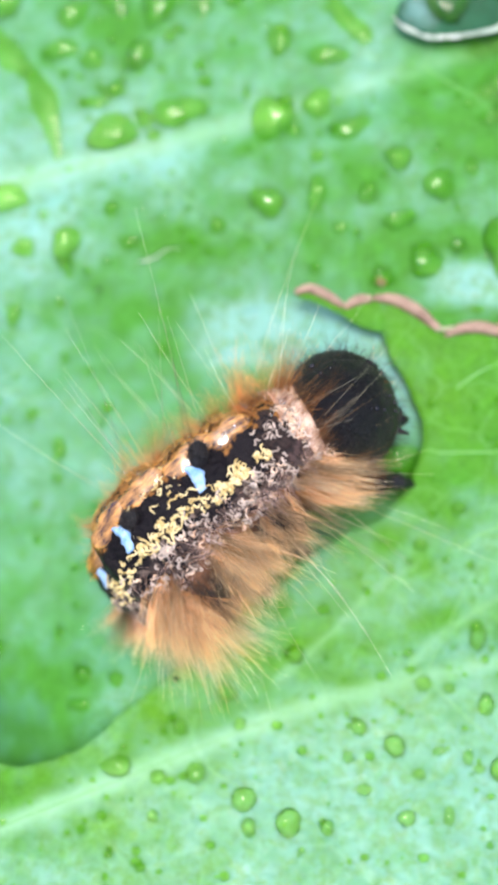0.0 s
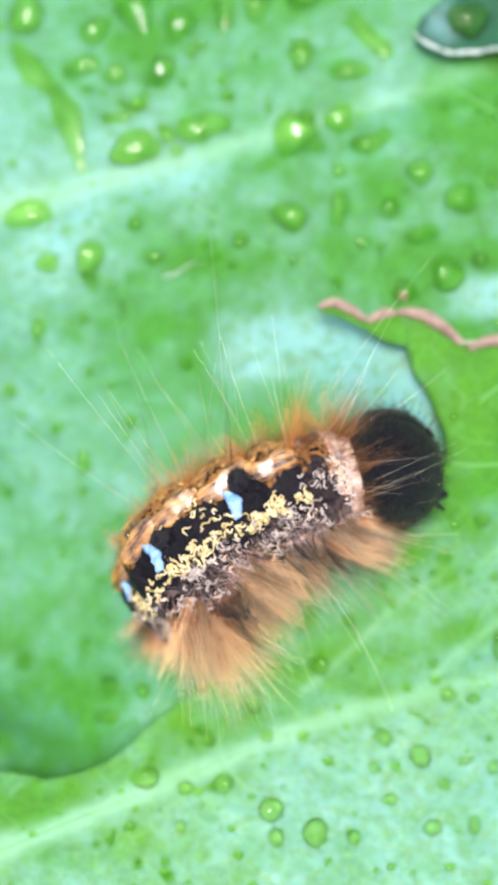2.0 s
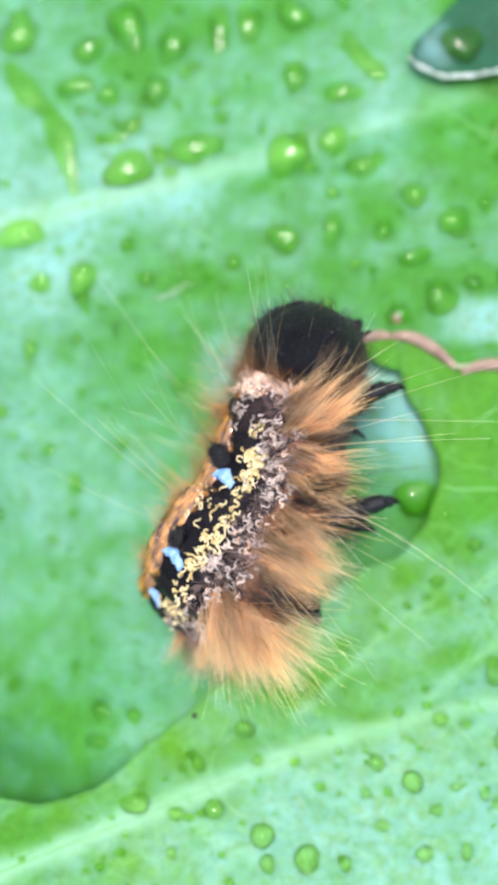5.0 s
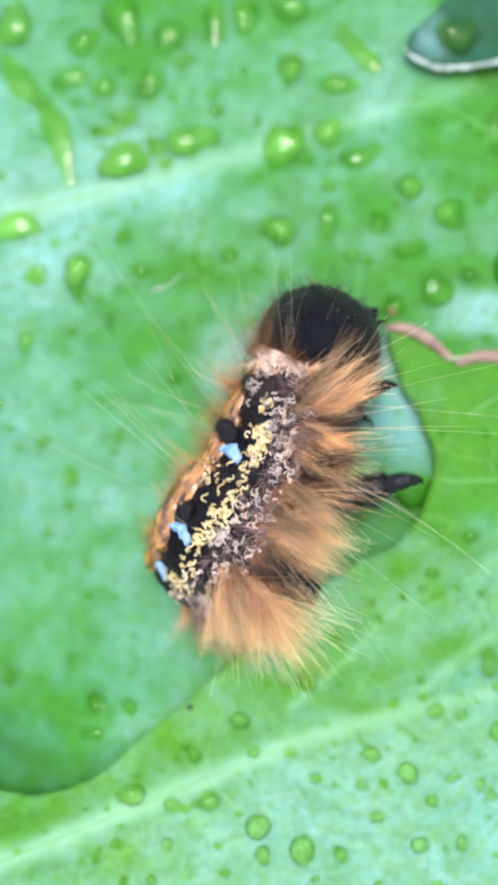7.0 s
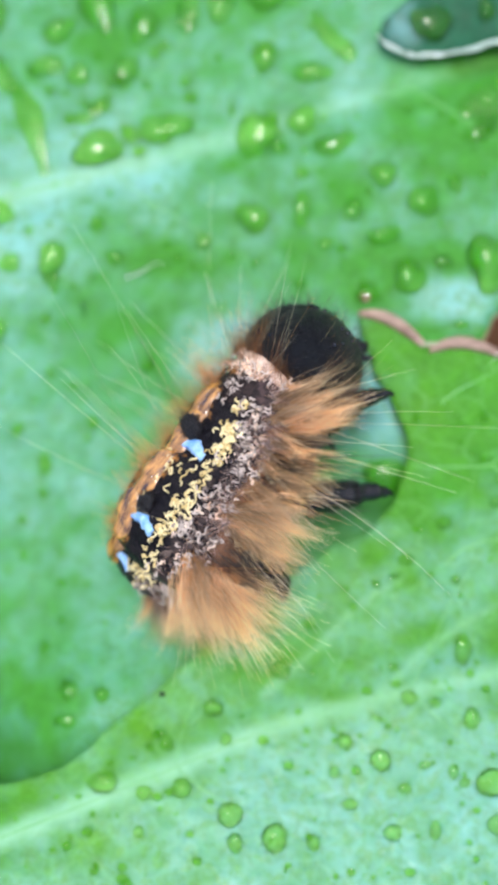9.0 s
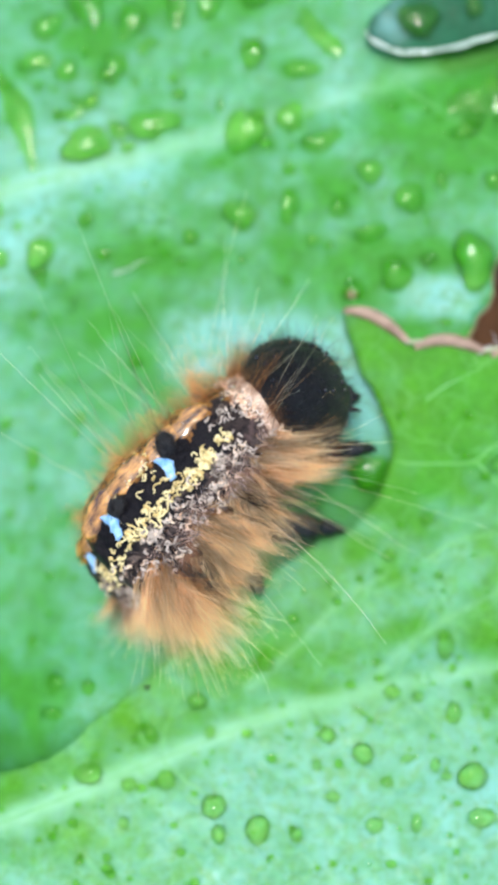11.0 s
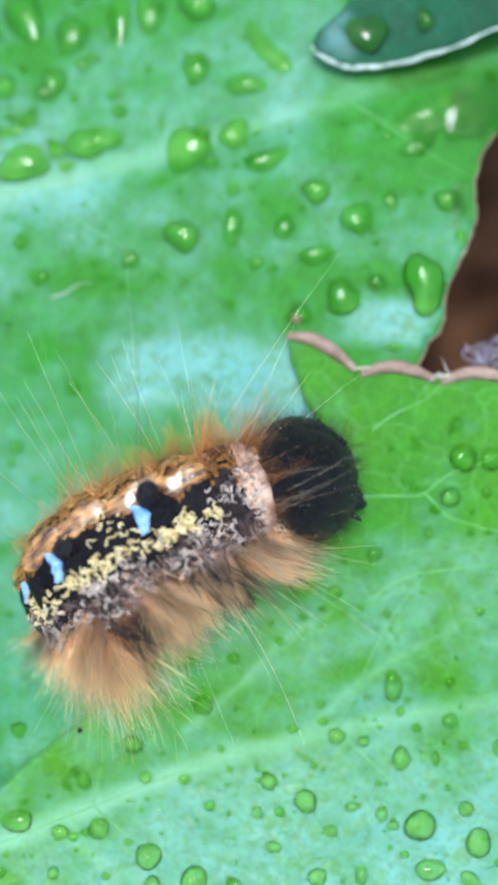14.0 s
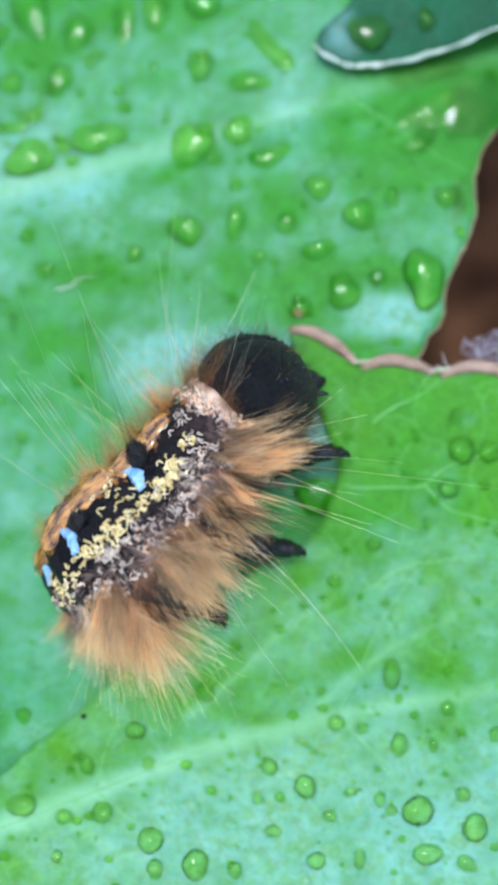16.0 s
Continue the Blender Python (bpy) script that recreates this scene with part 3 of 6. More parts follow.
# the soil far below the leaves, one sheet out to the horizon
g = [0, 40, 60, 100, 300, 2000, 40000, 2000000]
sv, sfaces, k = [], [], 48
for i, r in enumerate(g[1:]):
    for j in range(k):
        a = 2 * math.pi * j / k
        sv.append((r * math.cos(a), r * math.sin(a), SOIL_Z))
for i in range(len(g) - 2):
    sfaces += [[i * k + j, (i + 1) * k + j, (i + 1) * k + (j + 1) % k, i * k + (j + 1) % k] for j in range(k)]
sfaces.append(list(range(k)))
tagged(part("ground", sv, sfaces, SOIL), "dark brown bare soil below the leaves", "soil", kind="structure")

# ---- water ----
BACK_DROPS_A = [
    (-11.7, 21.4, 1.00, 1.14, 0), (-6.2, 21.5, 0.93, 1.41, 15), (-3.9, 20.6, 0.79, 0.98, 0), (-8.1, 20.4, 0.78, 0.79, 0),
    (-1.6, 21.4, 0.56, 1.40, 0), (-0.1, 21.6, 0.70, 1.12, 0), (2.1, 22.0, 0.87, 0.84, 0), (-8.7, 18.6, 0.93, 0.65, 0),
    (-4.7, 18.1, 0.67, 0.87, 0), (-7.1, 18.0, 0.65, 0.65, 0), (2.1, 18.8, 0.67, 0.83, 0), (4.5, 18.0, 1.08, 0.53, 0),
    (-6.1, 14.3, 1.22, 1.00, 0), (-2.8, 15.3, 1.33, 0.80, 0), (1.7, 14.9, 1.16, 1.10, 0), (4.0, 15.6, 0.80, 0.77, 0),
    (5.5, 14.3, 1.07, 0.58, 20), (7.8, 12.7, 0.65, 0.65, 0), (9.7, 11.4, 0.70, 0.89, 0), (3.9, 11.1, 0.52, 0.85, 0),
]
BACK_DROPS_B = [
    (6.3, 11.0, 0.52, 0.57, 0), (1.5, 10.7, 0.88, 0.77, 0), (-0.9, 9.6, 0.45, 0.45, 0), (7.8, 9.7, 0.78, 0.51, 0),
    (5.0, 9.4, 0.43, 0.33, 0), (9.0, 7.7, 0.78, 0.94, -25), (10.6, 8.4, 0.38, 0.38, 0), (7.0, 6.9, 0.59, 0.51, 0),
    (-8.3, 8.8, 0.77, 0.91, 0), (-10.4, 8.6, 0.62, 0.53, 0), (-5.2, 8.8, 0.52, 0.39, 0), (-6.1, 10.5, 0.39, 0.39, 0),
    (-11.4, 11.1, 1.20, 0.84, 0), (-10.9, 5.4, 0.39, 0.67, 0), (-8.6, 5.9, 0.30, 0.30, 0), (-11.6, -10.9, 0.38, 0.41, 0),
    (-7.1, -11.7, 0.45, 0.50, 0), (-5.5, -11.8, 0.37, 0.37, 0), (-7.2, -13.0, 0.50, 0.37, 0), (-8.5, -10.0, 0.30, 0.30, 0),
]
BACK_DROPS_C = [
    (7.7, -1.8, 1.15, 0.8, 0),
    (-8.7, -1.2, 0.39, 0.59, 0), (-10.1, 0.5, 0.34, 0.34, 0), (-6.3, 0.8, 0.33, 0.39, 0),
]
BACK_DROPS_RIGHT_A = [
    (12.7, 8.3, 1.06, 1.35, 0), (10.4, 8.4, 0.36, 0.36, 0), (13.8, 12.2, 0.57, 0.60, 0), (12.4, 14.7, 0.79, 0.45, 35),
    (11.2, 12.2, 0.37, 0.50, 0), (11.4, 5.4, 0.36, 0.23, 0), (14.4, 10.5, 0.29, 0.36, 0), (14.0, 17.3, 0.80, 0.40, 0),
]
FRONT_DROPS_A = [
    (0.4, -16.9, 0.61, 0.59, 0), (2.4, -17.9, 0.59, 0.71, 0), (-1.8, -15.8, 0.49, 0.47, 0), (-3.5, -16.0, 0.42, 0.34, 0),
    (-5.4, -15.5, 0.74, 0.52, 0), (2.7, -10.6, 0.47, 0.45, 0), (-0.4, -12.3, 0.50, 0.42, 0), (-2.5, -13.8, 0.35, 0.40, 0),
    (0.2, -13.7, 0.30, 0.30, 0), (7.2, -14.6, 0.53, 0.53, 0), (5.6, -13.8, 0.40, 0.40, 0), (5.1, -15.1, 0.27, 0.31, 0),
    (8.6, -11.9, 0.42, 0.37, 0), (9.8, -12.1, 0.27, 0.27, 0), (11.1, -9.7, 0.43, 0.78, 0), (11.4, -12.8, 0.40, 0.57, -15),
    (13.6, -11.2, 0.37, 0.35, 0), (12.9, -12.8, 0.22, 0.35, 0), (12.2, -15.6, 0.74, 0.69, 0), (14.7, -16.3, 0.61, 0.64, 0),
]
FRONT_DROPS_B = [
    (12.6, -17.4, 0.71, 0.49, 0), (7.7, -17.7, 0.45, 0.40, 0), (9.6, -17.6, 0.29, 0.46, 0), (14.2, -14.9, 0.37, 0.35, -20),
    (10.5, -15.1, 0.30, 0.35, 0), (11.0, -15.6, 0.30, 0.25, 0), (5.8, -16.5, 0.37, 0.29, 0), (8.3, -15.8, 0.34, 0.27, 0),
    (9.2, -14.8, 0.35, 0.22, 0), (0.6, -18.1, 0.37, 0.46, 0), (4.1, -18.1, 0.34, 0.39, 0), (-3.7, -17.6, 0.29, 0.29, 0),
    (14.3, -17.8, 0.49, 0.34, -30), (7.9, -10.5, 0.22, 0.25, 0), (7.2, -12.8, 0.42, 0.14, -25), (15.7, -12.3, 0.30, 0.37, 0),
    (14.3, 0.4, 0.66, 0.66, 0), (15.5, 0.3, 0.51, 0.51, 0), (13.7, -1.4, 0.48, 0.48, 0), (14.0, 1.9, 0.33, 0.33, 0),
]
FRONT_DROPS_C = [
    (10.3, -3.9, 0.38, 0.35, 0), (15.3, -1.2, 0.25, 0.28, 0), (12.7, -3.0, 0.24, 0.29, 0), (8.5, -5.6, 0.38, 0.30, 0),
    (10.8, -6.5, 0.21, 0.21, 0),
]
CORNER_DROPS_A = [
    (10.15, 20.05, 1.05, 0.86, -8), (12.8, 20.65, 0.52, 0.50, 0),
]


def drop_shape(rx, ry, turn, seed, surface, x, y):
    """A flattened dome of water that wets the leaf; the foot follows the leaf."""
    rings, sides = 9, 28
    a = np.linspace(0, 2 * np.pi, sides, endpoint=False)
    r = np.random.default_rng(seed)
    even = 0.45 if surface is front_surface else 1.25
    wob = 1 + even * (0.16 * np.sin(2 * a + r.uniform(0, 6)) * r.uniform(0, 1) + 0.08 * np.sin(3 * a + r.uniform(0, 6)) + 0.03 * np.sin(5 * a + r.uniform(0, 6)))
    tall = (0.56 if surface is front_surface else 0.46) * min(rx, ry)
    steep, soft_ = (2.3, 0.85) if surface is front_surface else (2.5, 0.8)
    lean = 0.12 * r.normal(0, 1, 2)
    c, s = math.cos(radians(turn)), math.sin(radians(turn))
    v = []
    for i in range(rings):
        w = 1 - i / (rings - 1)
        h = (1 - w ** steep) ** soft_          # share of the full height
        px, py = rx * (wob * np.cos(a) * w + lean[0] * h), ry * (wob * np.sin(a) * w + lean[1] * h)
        qx, qy = px * c - py * s, px * s + py * c
        z = surface(x + qx, y + qy) - surface(np.array([x]), np.array([y]))[0]
        v.append(np.c_[qx, qy, z * (1 - h) + tall * h - 0.04 * (i == 0)])
    v = np.concatenate(v[:-1] + [v[-1][:1]])
    f = [[i * sides + j, i * sides + (j + 1) % sides, (i + 1) * sides + (j + 1) % sides, (i + 1) * sides + j] for i in range(rings - 2) for j in range(sides)]
    top = (rings - 1) * sides
    f += [[(rings - 2) * sides + j, (rings - 2) * sides + (j + 1) % sides, top] for j in range(sides)]
    return v, f


def lay_drops(rows, surface, label, seed):
    for k, (x, y, rx, ry, turn) in enumerate(rows):
        v, f = drop_shape(rx, ry, turn, seed + k, surface, x, y)
        ob = tagged(part("water_drop", v, f, PALE_WATER if surface is front_surface else WATER), label, "water drop", "water drops on the leaves")
        ob.location = (x * MM, y * MM, surface(np.array([x]), np.array([y]))[0] * MM)


for rows in (BACK_DROPS_A, BACK_DROPS_B, BACK_DROPS_C, BACK_DROPS_RIGHT_A):
    lay_drops(rows, back_surface, "clear round water drop on a broad green leaf", len(rows) * 31)
for rows in (FRONT_DROPS_A, FRONT_DROPS_B, FRONT_DROPS_C):
    lay_drops(rows, front_surface, "clear water drop on a bright green chewed leaf", len(rows) * 57)
lay_drops(CORNER_DROPS_A, corner_surface, "large clear water drop on a dark green leaf tip", 900)


STREAK_A = [(-12.3, 19.9), (-11.2, 18.3), (-10.2, 17.4), (-9.5, 16.0), (-9.0, 14.3), (-8.75, 13.0)]
STREAK_B = [(-7.7, 16.0), (-6.8, 15.8), (-6.0, 16.4), (-5.4, 17.1)]
STREAK_C = [(4.6, 21.2), (5.2, 20.0), (6.1, 19.1), (6.5, 18.6)]


def water_streak(points, widths, surface, label):
    """A run of water that has joined into a winding rivulet."""
    line = smooth_line(points, 8)
    w = np.interp(np.linspace(0, 1, len(line)), np.linspace(0, 1, len(widths)), widths) * (1 + 0.12 * np.sin(np.arange(len(line)) * 0.33))
    t = np.gradient(line, axis=0)
    nrm = np.c_[-t[:, 1], t[:, 0]] / (np.linalg.norm(t, axis=1)[:, None] + 1e-9)
    u = np.linspace(-1, 1, 11)
    p = line[:, None] + (1.2 * w)[:, None, None] * u[None, :, None] * nrm[:, None]
    z = surface(p[..., 0], p[..., 1]) + 0.30 * w[:, None] * (1 - u[None] ** 2) ** 0.9 - 0.03 * (np.abs(u[None]) > 0.99)
    v = np.concatenate([p, z[..., None]], 2).reshape(-1, 3)
    f = [[i * 11 + j + 1, i * 11 + j, (i + 1) * 11 + j, (i + 1) * 11 + j + 1] for i in range(len(line) - 1) for j in range(10)]
    tagged(part("water_streak", v, f, WATER), label, "water streak", "water drops on the leaves")


water_streak(STREAK_A, [0.25, 0.6, 0.4, 0.62, 0.4, 0.12], back_surface, "winding streak of rain water on a green leaf")
water_streak(STREAK_B, [0.1, 0.3, 0.2, 0.08], back_surface, "short streak of rain water on a green leaf")
water_streak(STREAK_C, [0.12, 0.42, 0.5, 0.2], back_surface, "winding streak of rain water on a green leaf")


# a shallow pool of rain near the leaf's edge, its skin lifted here and there
v, f = drop_shape(2.5, 1.75, 24, 71, back_surface, 14.0, 16.5)
swell = np.clip(v[:, 2] - 0.1, 0, 0.35) / 0.35
v[:, 2] = v[:, 2] * 0.22 + 0.10 * swell * soft_noise(v[:, 0], v[:, 1], 1.3, 4.7)
pool = tagged(part("water_pool", v, f, WATER), "shallow pool of rain water on a broad green leaf", "water pool")
pool.location = (14.0 * MM, 16.5 * MM, back_surface(np.array([14.0]), np.array([16.5]))[0] * MM + 0.0001)


def fine_dew(surface, count, x0, x1, y0, y1, ok, seed, big=1.0):
    """Small beads between the drops."""
    r = np.random.default_rng(seed)
    made = []
    while len(made) < count:
        x, y = r.uniform(x0, x1), r.uniform(y0, y1)
        if not ok(x, y):
            continue
        s = big * (0.05 + 0.20 * r.random() ** 2.2)
        z = surface(np.array([x]), np.array([y]))[0]
        a = np.linspace(0, 2 * np.pi, 10, endpoint=False)
        el = r.uniform(0.8, 1.3)
        v = [np.c_[x + s * el * c * np.cos(a), y + s * c * np.sin(a), np.full(10, z + s * 0.6 * h)] for c, h in ((1, -0.05), (0.92, 0.4), (0.65, 0.78), (0.3, 0.97))]
        f = [[i * 10 + j, i * 10 + (j + 1) % 10, (i + 1) * 10 + (j + 1) % 10, (i + 1) * 10 + j] for i in range(3) for j in range(10)] + [[30 + j for j in range(10)]]
        made.append((np.concatenate(v), f))
    ob = tagged(part("dew", *joined(made), WATER), "fine dew beads scattered over a leaf", "dew", kind="stuff")


FRONT_TEST = np.array([(-24, -22), (-9, -17), (-5, -14), (0, -10), (5, -6), (8, -4), (9.2, 0), (8.5, 3), (9, 3.6), (20, 3), (20, -24), (-24, -24)], float)
fine_dew(front_surface, 330, -14, 18, -23, 3, lambda x, y: bool(inside(np.array([x]), np.array([y]), FRONT_TEST)[0]), 21)
fine_dew(back_surface, 190, -14, 13, 7, 24, lambda x, y: True, 22)
fine_dew(back_surface, 46, -14, 5, 12.5, 24, lambda x, y: True, 24, 2.0)
fine_dew(back_surface, 30, -14, -3, -6, 9, lambda x, y: True, 25, 1.7)
fine_dew(back_surface, 40, -14, -5, -9, 7, lambda x, y: True, 23)


def leaf_shred(outline, foot, rim_points):
    """A narrow shred left standing at the leaf's chewed tip, with its curled rim; its origin is its foot."""
    line = ragged(smooth_line(outline, 8, True), 0.05, 2.0, 3.7)
    v, f, sm = blade(line, front_surface, 0.05, 0.12)
    base = np.array([*foot, front_surface(np.array([foot[0]]), np.array([foot[1]]))[0]])
    ob = tagged(part("leaf_shred", v - base, f, FRONT_LEAF, smooth=sm), "thin shred of green leaf with a brown curled rim", "leaf shred")
    ln = smooth_line(rim_points, 8)
    q = np.linspace(0, 1, len(ln))
    part("margin", *tube(np.c_[ln, front_surface(*ln.T) + 0.05] - base, 0.05 + 0.20 * np.sin(np.pi * (0.08 + 0.84 * q)) ** 0.8, 10, 0.75), RIM, ob, "curled brownish pink leaf edge")
    base = base + np.array([0, 0, 0.02])
    ob.location = base * MM
    return ob, base


OUTER_SHRED, OUTER_FOOT = leaf_shred([(2.7, 6.0), (3.45, 6.3), (4.3, 5.95), (5.0, 5.45), (4.95, 5.0), (3.8, 5.55)], (5.0, 5.3), [(2.75, 6.05), (3.45, 6.25), (4.3, 5.9), (5.0, 5.4)])
INNER_SHRED, INNER_FOOT = leaf_shred([(4.9, 5.4), (5.8, 5.72), (6.65, 5.6), (6.95, 4.35), (6.0, 4.4), (5.0, 4.9)], (6.4, 5.2), [(5.05, 5.35), (5.7, 5.72), (6.35, 5.75)])

# a crumb of chewed leaf and a few loose threads at the curled edge
cr = np.random.default_rng(41)
bm = bmesh.new()
bmesh.ops.create_icosphere(bm, subdivisions=2, radius=0.22)
cv = np.array([p.co[:] for p in bm.verts])
cv = cv * (1 + 0.25 * cr.normal(0, 1, (len(cv), 1))) * np.array([1.1, 0.9, 0.6])
cf = [[q.index for q in t.verts] for t in bm.faces]
bm.free()
crumb = tagged(part("leaf_crumb", cv, cf, RIM), "tiny brown crumb of chewed leaf on a green leaf", "crumb")
crumb.location = (6.86 * MM, 6.7 * MM, (back_surface(np.array([6.86]), np.array([6.7]))[0] + 0.08) * MM)
bm = bmesh.new()
bmesh.ops.create_icosphere(bm, subdivisions=2, radius=0.11)
cv = np.array([p.co[:] for p in bm.verts])
cv = cv * (1 + 0.2 * cr.normal(0, 1, (len(cv), 1))) * np.array([1.2, 0.9, 0.7])
cf = [[q.index for q in t.verts] for t in bm.faces]
bm.free()
crumb = tagged(part("dark_crumb", cv, cf, LEG_BLACK), "tiny black crumb on a leaf's chewed edge", "crumb")
crumb.location = (-2.7 * MM, -11.6 * MM, (front_surface(np.array([-2.7]), np.array([-11.6]))[0] + 0.1) * MM)
for k, (x, y) in enumerate(((13.4, 4.0), (13.7, 4.1), (15.2, 4.6), (15.5, 4.7), (15.9, 4.6), (16.4, 4.5))):
    s = np.linspace(0, 1, 14)
    a = cr.uniform(0.6, 2.4) + cr.uniform(-3.5, 3.5) * s + 0.8 * np.sin(5 * s + k)
    d = cr.uniform(0.9, 1.7) / 14
    px, py = x + np.cumsum(np.cos(a)) * d, y + np.cumsum(np.sin(a)) * d
    pz = front_surface(np.array([x]), np.array([y]))[0] + 0.1 + 0.25 * np.sin(np.pi * s)
    v, f = tube(np.c_[px, py, pz], 0.028 * (1.05 - s), 5)
    part("thread", v, f, SILK, front_leaf, "loose whitish thread", pigment=np.ones((len(v), 3)))

# a wisp of plant fibre with two beads of water, and pale fluff caught at the leaf's edge
def fibre(points, thick, label, surface, lift):
    p = smooth_line(points, 8)
    q = np.linspace(0, 1, len(p))
    z = surface(p[:, 0], p[:, 1]) + lift + 0.12 * np.sin(np.pi * q)
    v, f = tube(np.c_[p, z], thick * (1.1 - q), 5)
    return tagged(part("plant_fibre", v, f, SILK, pigment=np.ones((len(v), 3))), label, "plant fibre")


fibre([(-4.6, 7.85), (-3.9, 8.05), (-3.3, 8.45), (-2.7, 8.5)], 0.035, "short pale plant fibre lying on a wet leaf", back_surface, 0.03)
for x, y, r in ((-6.75, 6.55, 0.22), (-6.62, 6.12, 0.17)):
    v, f = drop_shape(r, r, 0, int(100 * r), back_surface, x, y)
    tiny = tagged(part("water_bead", v * np.array([1, 1, 2.0]), f, CLEAR_WATER), "tiny clear water bead on a plant fibre", "water bead")
    tiny.location = (x * MM, y * MM, back_surface(np.array([x]), np.array([y]))[0] * MM)
made = []
for k in range(34):
    c = np.array([15.9, 5.1, -3.3]) + cr.normal(0, 1, 3) * np.array([0.45, 0.28, 0.3])
    s = np.linspace(0, 1, 9)
    a, b = cr.uniform(0, 6.3) + cr.uniform(-4, 4) * s, cr.uniform(-0.6, 0.6)
    made.append(tube(c + np.cumsum(np.c_[np.cos(a), np.sin(a), 0 * a + b], axis=0) * 0.11, 0.022, 4))
v, f = joined(made)
tagged(part("fluff", v, f, FLUFF, pigment=np.ones((len(v), 3))), "small tangle of pale lilac fluff at a leaf's edge", "fluff", kind="stuff")

# ---- the caterpillar, in rigid pieces; x runs to the head, z to the back, and -y is the side that is seen ----
def on_skin(x, phi, r):
    """A point of the body at the angle phi (from the back towards the seen side) and its outward way."""
    out = np.c_[0 * phi, -np.sin(phi), np.cos(phi)]
    return np.c_[x, 0 * phi, 0 * phi] + out * np.reshape(r, (-1, 1)), out


def girth(x, length, radius, phi=None):
    """How far the skin is from the axis; the belly is deeper than the back."""
    deep = 1.0 if phi is None else 1 + 0.32 * np.clip((np.abs((phi + np.pi) % (2 * np.pi) - np.pi) - 1.25) / 1.2, 0, 1)
    return radius * deep * (1 - 0.13 * np.abs(2 * x / length) ** 2.4)


def segment(name, length, radius, kind, parent, label):
    nx, na = 70, 260
    x = np.linspace(-length / 2 - 0.7, length / 2 + 0.7, nx)
    phi = np.linspace(0, 2 * np.pi, na, endpoint=False)
    X, P = np.meshgrid(x, phi, indexing="ij")
    r = radius * (1 - 0.13 * np.minimum(np.abs(2 * X / length), 1.3) ** 2.4)
    r *= np.where(np.abs(X) > length / 2, np.sqrt(np.clip(1 - ((np.abs(X) - length / 2) / 0.75) ** 2, 0.03, 1)), 1)
    deg = np.degrees((P + np.pi) % (2 * np.pi) - np.pi)
    side = np.abs(deg)
    n1 = np.array([noise.noise((a * 1.6, math.cos(b) * radius * 1.6, math.sin(b) * radius * 1.6 + len(name))) for a, b in zip(X.ravel(), P.ravel())]).reshape(X.shape)
    n2 = np.array([noise.noise((a * 5, math.cos(b) * radius * 5, math.sin(b) * radius * 5 - len(name))) for a, b in zip(X.ravel(), P.ravel())]).reshape(X.shape)
    r = r * (1 + 0.32 * np.clip((np.radians(side) - 1.25) / 1.2, 0, 1)) + 0.10 * n1 + 0.05 * n2
    # raised orange humps on the back
    if kind in ("marked", "plain"):
        r = r + 0.36 * np.exp(-(deg / 17) ** 2) * np.exp(-((X - 0.1) / (length * 0.33)) ** 2)
    col = np.zeros((*X.shape, 3))

    def paint(where, c):
        col[where] = c
    w = side + 16 * n1 + 9 * n2
    paint(w >= 0, (0.26, 0.12, 0.035))
    paint((w > 6) & (n2 > 0.05), (0.03, 0.015, 0.008))
    paint(w > 23, (0.010, 0.008, 0.010))
    if kind != "collar":
        paint((w > 60) & (n1 > 0.05), (0.035, 0.027, 0.025))
    else:
        paint((w > 20) & (n2 > -0.1), (0.03, 0.02, 0.018))
        paint((w > 60), (0.07, 0.045, 0.042))
        paint((w > 40) & (n2 < -0.12), (0.02, 0.014, 0.014))
        paint((X > length * 0.2 + 0.3 * n1) & (w < 66), (0.50, 0.30, 0.21))
        paint((X > length * 0.28 + 0.2 * n1) & (side < 122), (0.38, 0.25, 0.20))
    paint((w > 74) & (n2 > -0.1), (0.06, 0.042, 0.038))
    paint((w > 92), (0.16, 0.08, 0.045))
    paint((w > 125), (0.07, 0.045, 0.035))
    if kind == "marked":
        patch = (np.abs(deg - 36) / 26) ** 2 + ((X - (0.55 if length < 4 else -0.2)) / (length * 0.34)) ** 2 + 0.5 * n1 < 1
        paint(patch, (0.005, 0.004, 0.006))
    y, z = -r * np.sin(P), r * np.cos(P)
    v = np.stack([X, y, z], -1).reshape(-1, 3)
    f = [[i * na + j, (i + 1) * na + j, (i + 1) * na + (j + 1) % na, i * na + (j + 1) % na] for i in range(nx - 1) for j in range(na)]
    f += [list(range(na)), [(nx - 1) * na + j for j in range(na)][::-1]]
    return part(name, v, f, SKIN, parent, label, True, np.clip(col.reshape(-1, 3), 0, 1))


